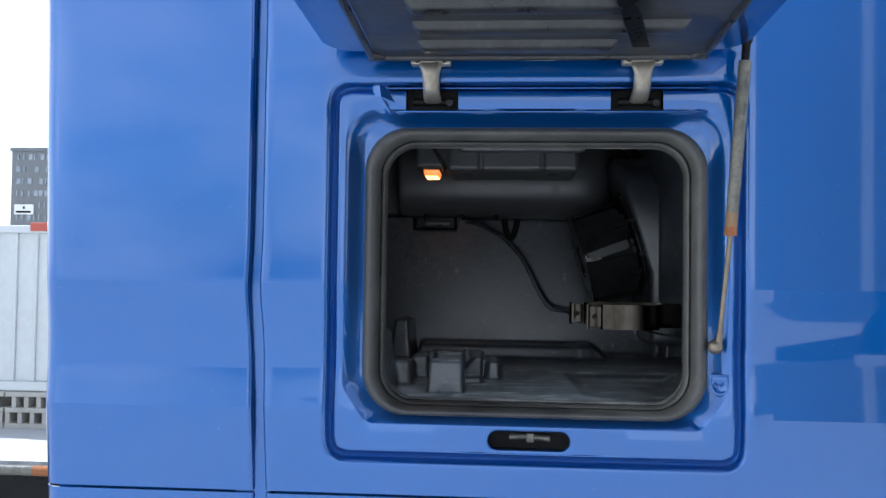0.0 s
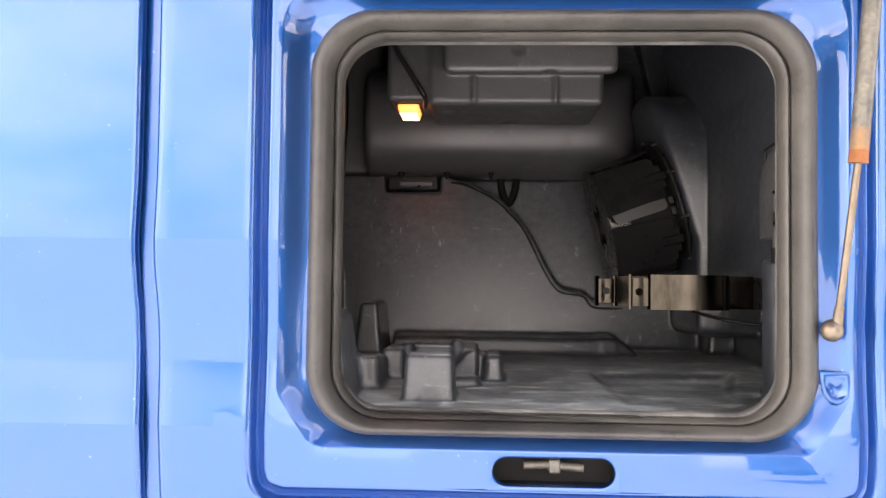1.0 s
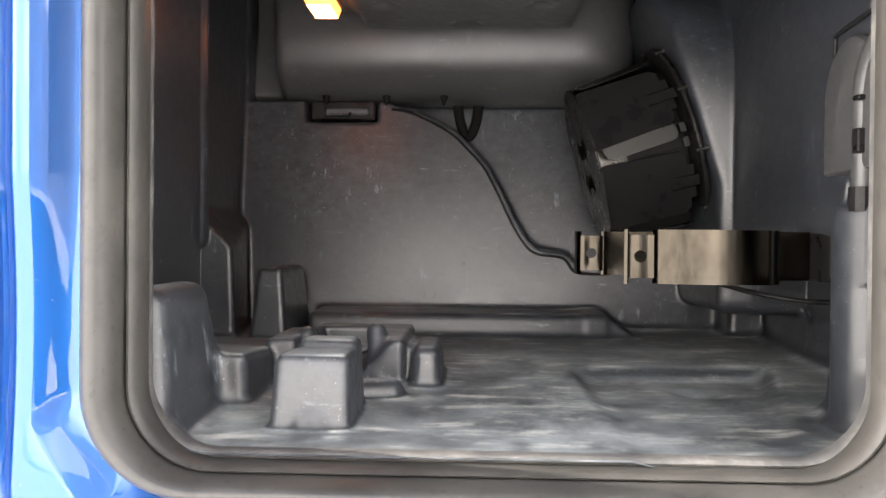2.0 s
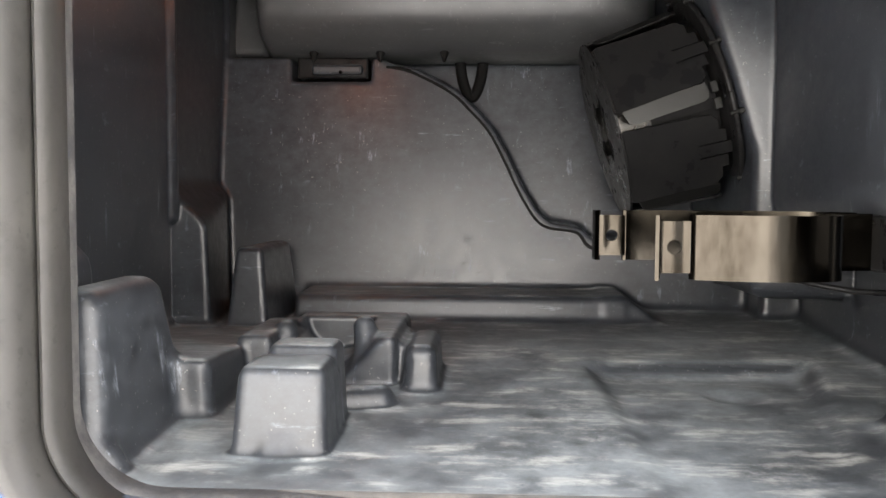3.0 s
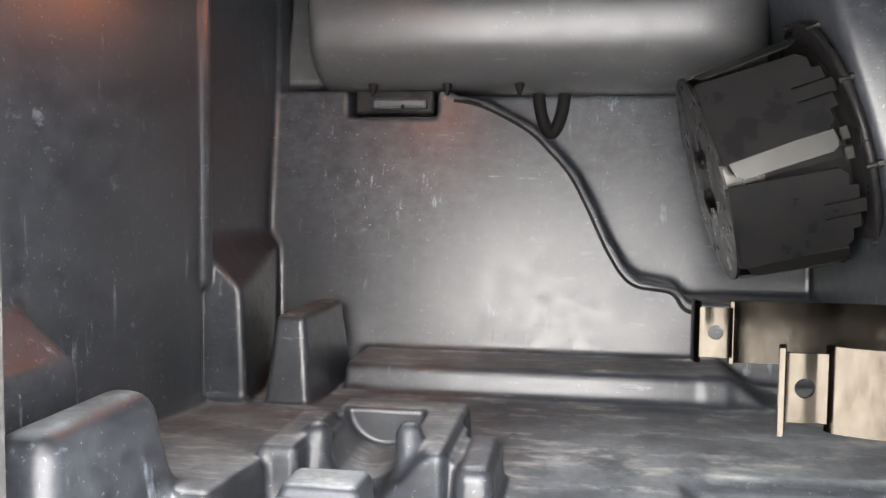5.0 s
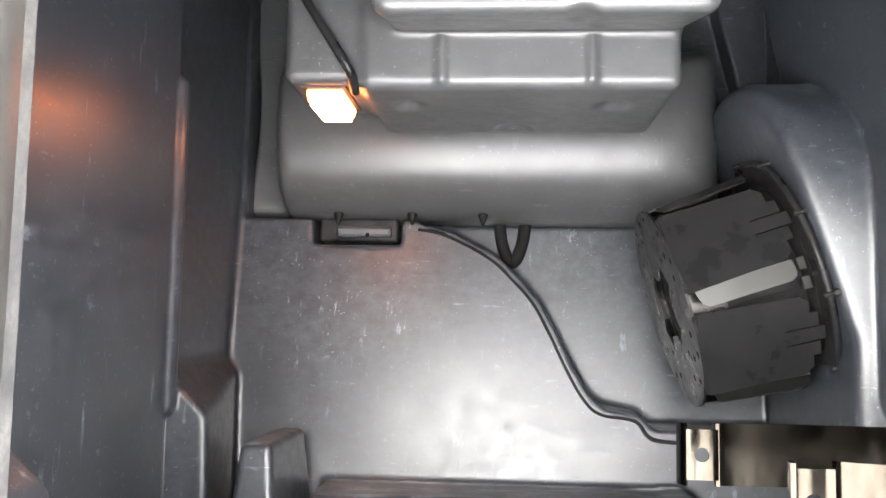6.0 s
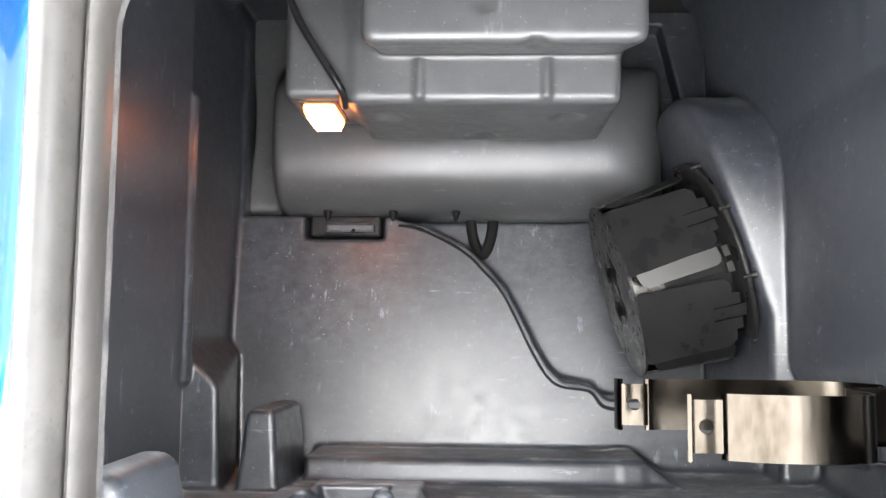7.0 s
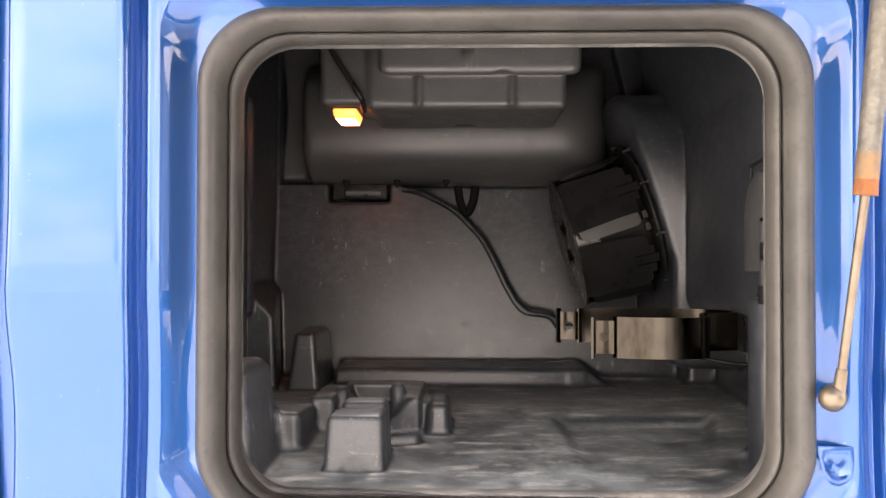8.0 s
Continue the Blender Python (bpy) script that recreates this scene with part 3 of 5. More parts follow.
def rays():
    """Feet and ways of the rays that run out from the core, once round."""
    x0, x1, z0, z1 = CORE
    out = [((x0, z), (-1, 0)) for z in SIDE_Z]
    out += [((x0, z1), (-math.sin(a), math.cos(a))) for a in fan(x0, z1, HX0, HZ1)[::-1]]
    out += [((x, z1), (0, 1)) for x in SIDE_X]
    out += [((x1, z1), (math.sin(a), math.cos(a))) for a in fan(x1, z1, HX1, HZ1)]
    out += [((x1, z), (1, 0)) for z in SIDE_Z[::-1]]
    out += [((x1, z0), (math.sin(a), -math.cos(a))) for a in fan(x1, z0, HX1, HZ0)[::-1]]
    out += [((x, z0), (0, -1)) for x in SIDE_X[::-1]]
    out += [((x0, z0), (-math.sin(a), -math.cos(a))) for a in fan(x0, z0, HX0, HZ0)]
    return out


RAYS = rays()


def on_loop(L):
    pts = []
    for (fx, fz), (wx, wz) in RAYS:
        lo, hi = 0.0, 0.6
        for _ in range(26):
            mid = (lo + hi) / 2
            if loop_distance(fx + wx * mid, fz + wz * mid, L) < 0:
                lo = mid
            else:
                hi = mid
        pts.append((fx + wx * lo, fz + wz * lo))
    return pts


def loft(name, loops, material, parent, label="", hollow=1.0, sharp=28, close=False):
    """loops: (loop or list of points, y); joins them in turn. hollow: how far the skin's hollow is followed."""
    verts, faces, n = [], [], len(RAYS)
    for L, y, *w in loops:
        pts = on_loop(L) if isinstance(L, tuple) else L
        k = w[0] if w else hollow
        verts += [(x, y + k * scoop(z), z) for x, z in pts]
    m = len(loops)
    for j in range(m if close else m - 1):
        a, b = j * n, ((j + 1) % m) * n
        faces += [(a + i, b + i, b + (i + 1) % n, a + (i + 1) % n) for i in range(n)]
    ob = mesh_object(name, verts, faces, material, parent, True, label)
    ob.data.set_sharp_from_angle(angle=radians(sharp))
    return ob


def grown(L, d, dr=None):
    return (L[0] - d, L[1] + d, L[2] - d, L[3] + d, max(0.001, L[4] + (d if dr is None else dr)), *L[5:])


GROOVE = (-0.276, 0.341, 1.356, 1.923, 0.028)
outer_pts, lip_pts = on_loop((HX0, HX1, HZ0, HZ1, 0.00001)), on_loop(grown(GROOVE, 0.010))
surround_loops = [([(a + (c - a) * k / 8, b + (d - b) * k / 8) for (a, b), (c, d) in zip(outer_pts, lip_pts)], SKIN) for k in range(8)]
for d, dep in ((0.010, 0.0), (0.0065, 0.0003), (0.0045, 0.0010), (0.0028, 0.0024), (0.0014, 0.0050), (0.0003, 0.0095), (-0.0015, 0.0160), (-0.004, 0.0185), (-0.0065, 0.0168), (-0.0085, 0.0142), (-0.0105, 0.0126), (-0.0125, 0.0121), (-0.0145, 0.0121)):
    surround_loops.append((grown(GROOVE, d), SKIN + dep))
LAND = (-0.254, 0.320, 1.409, 1.888, 0.050, 0.036)
for L, dep, w in ((grown(LAND, 0.001), 0.0125, 1), (LAND, 0.0130, 1), (grown(LAND, -0.002), 0.0145, 0.9), (grown(LAND, -0.008), 0.0205, 0.6), (grown(LAND, -0.016), 0.0285, 0.3), (grown(LAND, -0.024), 0.0320, 0), (grown(LAND, -0.028), 0.0330, 0)):
    surround_loops.append((L, SKIN + dep, w))
OPEN = (-0.199, 0.267, 1.441, 1.838, 0.052)
surround_loops += [(grown(OPEN, 0.004), SKIN + 0.033, 0), (grown(OPEN, 0.003), SKIN + 0.043, 0)]
surround = loft("hatch_surround", surround_loops, PAINT, cab)

# the latch slot and the two hinge pockets go through the surround
SLOT = (-0.032, 0.090, 1.3735, 1.4015)


def pit(name, x0, x1, z0, z1, y0, y1, material, label=""):
    """An open-fronted box behind a hole."""
    bm = bmesh.new()
    block(bm, (x0, y0, z0), (x1, y1, z1))
    bmesh.ops.delete(bm, geom=[f for f in bm.faces if f.normal.y < -0.9], context="FACES")
    return part(name, bm, material, cab, label)


POCKETS = ((-0.163, -0.083), (0.146, 0.224))


def open_faces(x0, x1, z0, z1):
    """Removes the surround's faces within a rectangle, as holes for pockets."""
    bm = bmesh.new()
    bm.from_mesh(surround.data)
    for axis, v in ((0, x0), (0, x1), (2, z0), (2, z1)):
        no, co = Vector((0, 0, 0)), Vector((0, 0, 0))
        no[axis], co[axis] = 1, v
        near = [f for f in bm.faces if x0 - 0.05 < f.calc_center_median().x < x1 + 0.05 and z0 - 0.05 < f.calc_center_median().z < z1 + 0.05]
        geom = near + list({e for f in near for e in f.edges}) + list({q for f in near for q in f.verts})
        bmesh.ops.bisect_plane(bm, geom=geom, plane_co=co, plane_no=no)
    gone = []
    for f in bm.faces:
        c = f.calc_center_median()
        if x0 < c.x < x1 and z0 < c.z < z1:
            gone.append(f)
    bmesh.ops.delete(bm, geom=gone, context="FACES")
    bm.to_mesh(surround.data)
    bm.free()


open_faces(SLOT[0] - 0.006, SLOT[1] + 0.006, SLOT[2] - 0.005, SLOT[3] + 0.005)
for x0, x1 in POCKETS:
    open_faces(x0, x1, 1.886, 1.9165)
    pit("hinge_pocket", x0, x1, 1.884, 1.9175, SKIN + 0.012, SKIN + 0.030, BLACK, "black hinge pocket")


def slot_plate():
    """The blue plate round the latch slot, flush with the surround, with a rolled lip."""
    x0, x1, z0, z1 = SLOT
    n = 12
    verts, faces = [], []

    def ring(d, y, square=False):
        r, c = (z1 - z0) / 2 + d, (z0 + z1) / 2
        out = []
        for cx, sgn in ((x0 + (z1 - z0) / 2, -1), (x1 - (z1 - z0) / 2, 1)):
            for i in range(n + 1):
                a = math.pi * i / n
                px, pz = cx + sgn * r * math.sin(a), c + (r * math.cos(a)) * (1 if sgn < 0 else -1)
                if square:
                    pz = max(z0 - 0.005, min(z1 + 0.005, c + (pz - c) * 3))
                    px = max(x0 - 0.006, min(x1 + 0.006, px + sgn * 0.02 * math.sin(a)))
                out.append((px, y + scoop(pz), pz))
        return out
    rows = [ring(0.005, SKIN + 0.0125, True), ring(0.0025, SKIN + 0.0125), ring(0.001, SKIN + 0.0132), ring(0.0, SKIN + 0.0155), ring(0.0, SKIN + 0.024)]
    for r in rows:
        verts.extend(r)
    k = len(rows[0])
    for j in range(len(rows) - 1):
        for i in range(k):
            i2 = (i + 1) % k
            faces.append((j * k + i, j * k + i2, (j + 1) * k + i2, (j + 1) * k + i))
    ob = mesh_object("slot_lip", verts, faces, PAINT, cab, True)
    ob.data.set_sharp_from_angle(angle=radians(40))


slot_plate()
pit("latch_recess", SLOT[0] - 0.004, SLOT[1] + 0.004, SLOT[2] - 0.006, SLOT[3] + 0.006, SKIN + 0.020, SKIN + 0.07, DARK, "dark latch recess")
bm = bmesh.new()
rod(bm, (0.000, SKIN + 0.045, 1.389), (0.028, SKIN + 0.045, 1.390), 0.0045)
rod(bm, (0.036, SKIN + 0.045, 1.389), (0.062, SKIN + 0.045, 1.387), 0.0045)
block(bm, (0.026, SKIN + 0.040, 1.381), (0.038, SKIN + 0.055, 1.396), 0.002)
part("latch_bolt", bm, STRUT, cab, "dusty worn latch bolt")

# a small pressed pocket in the surround at the lower hinge-side corner
def pressed_pocket():
    cx, cz = 0.3075, 1.4785
    base = [(0.0115, 0.0115), (-0.0115, 0.0115), (-0.0112, 0.004), (-0.0085, -0.006), (-0.004, -0.0125), (0.002, -0.0145), (0.008, -0.0125), (0.0122, -0.009), (0.0125, 0.002)]
    verts, faces, n = [], [], len(base)
    for k, y in ((1.25, 0.0130), (1.12, 0.0120), (1.02, 0.0117), (0.92, 0.0122), (0.82, 0.0142), (0.5, 0.0146), (0.02, 0.0146)):
        for x, z in base:
            verts.append((cx + x * k, SKIN + y + scoop(cz) - (0.25 * z if k < 0.9 else 0.0), cz + z * k))
    for j in range(6):
        faces += [(j * n + i, (j + 1) * n + i, (j + 1) * n + (i + 1) % n, j * n + (i + 1) % n) for i in range(n)]
    mesh_object("pressed_pocket", verts, faces, PAINT, cab, True)


pressed_pocket()


def channel_end():
    """The slanting pressed ridge at which the hinge channel ends, beside the upper corner of the opening."""
    foot = [(-0.2150, 0.0132, 1.9265), (-0.2130, 0.0132, 1.9050), (-0.1980, 0.0210, 1.8800)]
    crest = [(-0.2045, 0.0090, 1.9258), (-0.2010, 0.0072, 1.9060), (-0.1850, 0.0130, 1.8790)]
    valley = [(-0.1950, 0.0132, 1.9290), (-0.1760, 0.0132, 1.8950), (-0.1720, 0.0215, 1.8790)]
    verts = [(x, SKIN + y + scoop(z), z) for row in (foot, crest, valley) for x, y, z in row]
    faces = [(r * 3 + i, r * 3 + i + 1, r * 3 + i + 4, r * 3 + i + 3) for r in (0, 1) for i in (0, 1)]
    mesh_object("channel_end", verts, faces, PAINT, cab, False)


channel_end()
for x0, z0, z1, dep in ((-0.176, 1.8815, 1.8850, 0.0105), (-0.196, 1.9180, 1.9205, 0.0110)):
    bm = bmesh.new()
    block(bm, (x0, SKIN + dep - 0.001, z0), (0.290, SKIN + 0.018, z1), 0.0012, 2)
    part("pressed_rib", bm, PAINT, cab, smooth=True)

# the rest of the cab's shell, plain
bm = bmesh.new()
block(bm, (-0.690, SKIN + 0.06, 2.12), (1.3, 3.7, 2.9))
part("roof_body", bm, PAINT, cab)
bm = bmesh.new()
block(bm, (-0.690, 2.25, 0.9), (1.3, 3.7, 2.12))
part("inner_body", bm, DARK, cab)
bm = bmesh.new()
block(bm, (-0.690, SKIN + 0.06, 0.80), (1.3, 2.25, 1.34))
part("under_body", bm, DARK, cab)
bm = bmesh.new()
block(bm, (-0.690, SKIN + 0.06, 1.34), (-0.40, 2.25, 2.12))
part("rear_body", bm, DARK, cab)
bm = bmesh.new()
block(bm, (0.50, SKIN + 0.06, 1.34), (1.3, 2.25, 2.12))
part("front_body", bm, DARK, cab)
bm = bmesh.new()
block(bm, (-0.690, SKIN + 0.06, 2.125), (1.3, 2.9, 3.69))
part("upper_body", bm, PAINT, cab)

# chassis behind the cab
frame_thing = thing("chassis_rail", (-1.6, 1.75, 1.2), "black steel chassis rail with a rusty pipe end", "chassis")
bm = bmesh.new()
block(bm, (-2.6, 1.58, 1.10), (-0.70, 1.66, 1.262), 0.006)
part("rail", bm, BLACK, frame_thing)
bm = bmesh.new()
rod(bm, (-1.35, 1.55, 1.268), (-0.835, 1.55, 1.268), 0.009)
part("pipe", bm, STRUT, frame_thing, "grey weathered pipe")
bm = bmesh.new()
rod(bm, (-0.865, 1.55, 1.268), (-0.833, 1.55, 1.268), 0.0094)
part("pipe_end", bm, RUST, frame_thing, "rusty pipe end")
bm = bmesh.new()
rod(bm, (-0.835, 1.55, 1.266), (-0.69, 1.55, 1.262), 0.005)
part("cable", bm, BLACK, frame_thing)
for px in (-2.3, -1.2):
    bm = bmesh.new()
    block(bm, (px, 1.60, 0.0), (px + 0.12, 1.68, 1.10), 0.004)
    part("support_leg", bm, BLACK, frame_thing)
bm = bmesh.new()
block(bm, (-0.66, 1.45, 0.0), (0.8, 2.2, 0.80), 0.01)
part("cab_support", bm, BLACK, cab, "dark underframe")

# ---------------------------------------------------------------- weather seal
SEAL_OUT, SEAL_IN = (-0.2265, 0.2935, 1.4205, 1.8615, 0.068), (-0.1930, 0.2605, 1.4405, 1.8340, 0.050)
seal = thing("door_seal", (0.034, 1.32, 1.43), "grey-brown weathered rubber weather seal round the hatch opening", "door seal")


def seal_loops(rows):
    return [(tuple(a + (b - a) * t for a, b in zip(SEAL_OUT, SEAL_IN)), y, 0.0) for t, y in rows]


loft("bulb", seal_loops(((0.0, 1.339), (0.02, 1.325), (0.08, 1.3165), (0.18, 1.3105), (0.30, 1.3070), (0.40, 1.3060), (0.50, 1.3072), (0.60, 1.3110), (0.69, 1.317), (0.75, 1.3235), (0.77, 1.331))), RUBBER, seal, sharp=60)
loft("inner_lip", seal_loops(((0.76, 1.335), (0.78, 1.3295), (0.82, 1.3260), (0.88, 1.3250), (0.95, 1.3275), (1.0, 1.333), (1.0, 1.348), (0.9, 1.352))), RUBBER, seal, sharp=60)
lip = loft("liner_rim", [(grown(OPEN, d), y, 0.0) for d, y in ((0.002, 1.352), (0.001, 1.3475), (-0.0015, 1.3455), (-0.0035, 1.3475), (-0.004, 1.353), (-0.004, 1.36))], RIM, None, sharp=70)
tagged(lip, "scuffed grey trimmed edge of the plastic liner", "trim", kind="structure")

# ---------------------------------------------------------------- storage liner
locker = thing("storage_locker", (0, 1.6, 1.42), "scuffed black moulded plastic storage locker behind the hatch", "storage locker")
LF = Field((-0.345, 1.340, 1.420), (0.440, 2.130, 2.060), 0.0033)
CURVE = [(-0.125, 1.775), (-0.100, 1.762), (-0.068, 1.755), (-0.020, 1.730), (0.006, 1.706), (0.028, 1.681), (0.046, 1.648), (0.065, 1.608), (0.083, 1.578), (0.100, 1.565), (0.135, 1.559), (0.150, 1.545), (0.45, 1.545)]


def wall_y(z):
    return 1.960 + 0.16 * (np.minimum(z, 1.80) - 1.5)


def curve_side(x, z):
    """Distance from the curved step of the rear wall, negative above and to the right of it."""
    best = np.full(np.broadcast(x, z).shape, 9.0, dtype=np.float32)
    for (ax_, az), (bx, bz) in zip(CURVE[:-1], CURVE[1:]):
        ex, ez = bx - ax_, bz - az
        t = np.clip(((x - ax_) * ex + (z - az) * ez) / (ex * ex + ez * ez), 0, 1)
        best = np.minimum(best, np.hypot(x - ax_ - t * ex, z - az - t * ez))
    level = np.interp(np.ravel(x), [p[0] for p in CURVE], [p[1] for p in CURVE]).reshape(np.shape(x))
    above = (z > level) & (x > CURVE[0][0])
    return np.where(above, -best, best)


def step(v, lo, hi):
    t = np.clip((v - lo) / (hi - lo), 0, 1)
    return t * t * (3 - 2 * t)


def liner_base(x, y, z):
    floor_d = z - 1.4405 - 0.046 * np.maximum(y - 1.42, 0)
    left_d = x + 0.298 + 0.010 * step(y, 1.779, 1.791)
    back_d = (wall_y(z) - y) * 0.965
    deep = 0.374 - 0.056 * step(z, 1.522, 1.540) - 0.018 * step(z, 1.555, 1.60)
    right_x = 0.300 + (deep - 0.300) * step(y, 1.515, 1.565)
    right_x = right_x - 0.22 * np.maximum(z - 1.83, 0) * step(y, 1.38, 1.62)
    right_d = (right_x - x) * 0.9
    ceil_d = 2.03 - z
    d = smin(floor_d + 0 * (x + y), back_d, 0.012)
    d = smin(d, left_d + 0 * z, 0.008)
    d = smin(d, right_d, 0.02)
    return smin(d, ceil_d, 0.03).astype(np.float32)


sl, gx, gy, gz = LF.view()
LF.F[...] = liner_base(gx, gy, gz)
# upper right of the rear wall lies deeper, behind a curved step with a groove along it
side = curve_side(gx[:, :, 0][:, 0][:, None], gz[0, 0][None, :])[:, None, :]
LF.F[...] = smax(LF.F, -np.maximum(smax(side + 0.004, gy - wall_y(gz) - 0.058, 0.008), np.maximum(wall_y(gz) - 0.05 - gy, gx - 0.300)), 0.004)
LF.F[...] = smax(LF.F, -np.maximum(np.maximum(np.maximum(1.772 - gz, gy - 2.10), np.maximum(-0.302 - gx, gx - 0.292 + 0.24 * np.maximum(gz - 1.83, 0))), np.maximum(1.94 - gy, gz - 2.04)), 0.004)
del side
# bulge of the right wall, on which the basket is fixed


def bulge(x, y, z):
    face = -(x - np.minimum(0.267 - 0.287 * (z - 1.70), 0.283)) * 0.965 + 0 * y
    front = -((x - 0.300) * 0.35 + (y - 1.772) * 0.937) + 0 * z
    arch = ((np.abs((y - 1.940) / 0.172) ** 2.4 + (np.maximum(z - 1.69, 0) / 0.208) ** 2.4) ** (1 / 2.4) - 1) * 0.17 + 0 * x
    foot = 1.50 - z + 0 * (x + y)
    return smax(smax(smax(face, front, 0.010), arch, 0.022), foot, 0.02)


LF.join(bulge, 0.004, (0.24, 1.74, 1.48), (0.44, 2.13, 1.95))
# front return of the liner round the opening


def front_wall(x, y, z):
    x0, x1, z0, z1, r = OPEN
    dx, dz = np.abs(x - (x0 + x1) / 2) - (x1 - x0) / 2 + r, np.abs(z - (z0 + z1) / 2) - (z1 - z0) / 2 + r
    op = np.hypot(np.maximum(dx, 0), np.maximum(dz, 0)) + np.minimum(np.maximum(dx, dz), 0) - r
    return np.maximum(y - 1.362, -op).astype(np.float32)


LF.join(front_wall, 0.012, (-0.345, 1.34, 1.42), (0.44, 1.40, 2.06))

# left side: sloping block by the opening, standing fin, rear corner block, post
LF.box((-0.33, 1.30, 1.42), (-0.260, 1.522, 1.62), 0.008, 0.010, (0.02, 0.0), slope=(-0.85, 0.0, 1.336))
LF.box((-0.238, 1.406, 1.42), (-0.206, 1.513, 1.545), 0.0125, 0.012, (0.12, 0.22))


LF.capsule((-0.246, 1.388, 1.466), (-0.196, 1.396, 1.446), 0.009, 0.010)


def corner_block(x, y, z):
    """Block in the rear left corner: sloping top, side face running back to the wall."""
    d = smax(1.786 - y + 0 * (x + z), (x + 0.263 + 0.17 * (y - 1.79)) * 0.985 - 0.03 * (1.57 - z), 0.008)
    return smax(d, (z + 0.95 * x - 1.321) * 0.725, 0.006)


LF.join(corner_block, 0.006, (-0.34, 1.79, 1.42), (-0.26, 2.02, 1.65))
LF.capsule((-0.3015, 1.785, 1.58), (-0.3015, 1.785, 1.862), 0.0105, 0.003)
LF.box((-0.330, 1.505, 1.42), (-0.172, 2.0, 1.490), 0.008, 0.012, (0.05, 0.05), slope=(0.0, -0.075, 1.600))
LF.box((-0.237, 1.800, 1.42), (-0.209, 1.930, 1.5465), 0.006, 0.006, (0.10, 0.13))
# ledge at the foot of the rear wall
LF.box((-0.193, 1.880, 1.42), (0.178, 2.05, 1.4900), 0.006, 0.007, (0.0, 0.30))
LF.box((0.150, 1.880, 1.42), (0.225, 2.05, 1.4900), 0.006, 0.007, (0.0, 0.30), slope=(-0.75, 0.0, 1.6235))
# tool seat: two blocks with a notch between horns, a back rest, small stubs
LF.box((-0.178, 1.596, 1.42), (-0.150, 1.70, 1.489), 0.005, 0.005, (0.06, 0.08))
LF.box((-0.160, 1.626, 1.42), (-0.050, 1.738, 1.480), 0.006, 0.006, (0.0, 0.10))
LF.box((-0.152, 1.698, 1.42), (-0.049, 1.738, 1.4900), 0.006, 0.005, (0.0, 0.05))
LF.box((-0.100, 1.596, 1.42), (-0.050, 1.70, 1.489), 0.005, 0.006, slope=(1.029, 0.366, 0.9652))
LF.carve(lambda x, y, z: smax(np.hypot(x + 0.1115, z - 1.491) - 0.0320, y - 1.706 + 0 * (x + z), 0.004).astype(np.float32), 0.004, (-0.15, 1.50, 1.43), (-0.07, 1.70, 1.53))
LF.carve(lambda x, y, z: smax(np.hypot(x + 0.1080, z - 1.494) - 0.0245, np.abs(y - 1.640) - 0.020 + 0 * (x + z), 0.003).astype(np.float32), 0.003, (-0.15, 1.60, 1.44), (-0.07, 1.68, 1.53))
LF.capsule((-0.1465, 1.620, 1.450), (-0.1465, 1.634, 1.4860), 0.0105, 0.006)
LF.capsule((-0.0735, 1.607, 1.452), (-0.0785, 1.626, 1.4920), 0.0095, 0.006)
LF.box((-0.070, 1.605, 1.42), (-0.043, 1.690, 1.4835), 0.005, 0.004, (0.06, 0.12))
LF.box((-0.041, 1.582, 1.42), (-0.017, 1.67, 1.4845), 0.009, 0.008, (0.05, 0.12))
LF.capsule((-0.088, 1.540, 1.448), (-0.058, 1.548, 1.448), 0.0135, 0.006)
LF.box((-0.1335, 1.440, 1.42), (-0.0780, 1.488, 1.4945), 0.007, 0.006, (0.05, 0.20))
LF.box((-0.126, 1.487, 1.42), (-0.0790, 1.524, 1.5005), 0.006, 0.003, (0.05, 0.03))
LF.box((-0.128, 1.470, 1.42), (-0.0775, 1.500, 1.483), 0.004, 0.003, (0.05, 0.0))
LF.box((-0.114, 1.435, 1.42), (-0.095, 1.455, 1.4560), 0.005, 0.008, (0.12, 0.60))
# shallow recess in the floor with a round dimple, and a post in the rear right corner


def floor_recess(x, y, z):
    """A flat-bottomed tray pressed into the floor, with sloping sides."""
    g = np.maximum(z - 1.4400, 0) * 1.1
    d = smax((0.123 - g - x) * 0.85 + 0 * y, (y - 1.678 - g - 0.06 * (x - 0.12)) * 0.85, 0.014)
    d = smax(d, (x - 0.300 - 0.22 * (y - 1.69) - g) * 0.85, 0.012)
    return smax(d, 1.4400 - z + 0 * (x + y), 0.010).astype(np.float32)


LF.carve(floor_recess, 0.006, (0.09, 1.36, 1.42), (0.33, 1.72, 1.50))
LF.capsule((0.223, 1.617, 1.468), (0.223, 1.619, 1.468), 0.0345, 0.007, carve=True)
LF.box((0.335, 1.905, 1.42), (0.372, 2.03, 1.56), 0.010, 0.010, (0.05, 0.05))
# right side: rounded column with a socket for the handle
LF.capsule((0.309, 1.460, 1.43), (0.309, 1.460, 1.600), 0.027, 0.012)
LF.box((0.268, 1.424, 1.610), (0.33, 1.484, 1.630), 0.005, 0.004, carve=True)
# recess with a catch, and the hook, at the top of the rear wall
LF.box((-0.222, 1.975, 1.742), (-0.122, 2.050, 1.790), 0.005, 0.006, carve=True)
LF.mesh("liner", LINER, locker)
del LF

# black cord that stands in for shade in the curved groove, and the dark hook above it
cord = [(x - 0.0035, float(wall_y(np.float32(z))) + 0.0056, z - 0.003) for x, z in CURVE[1:-2]] + [(0.150, 1.972, 1.538), (0.20, 1.972, 1.536)]
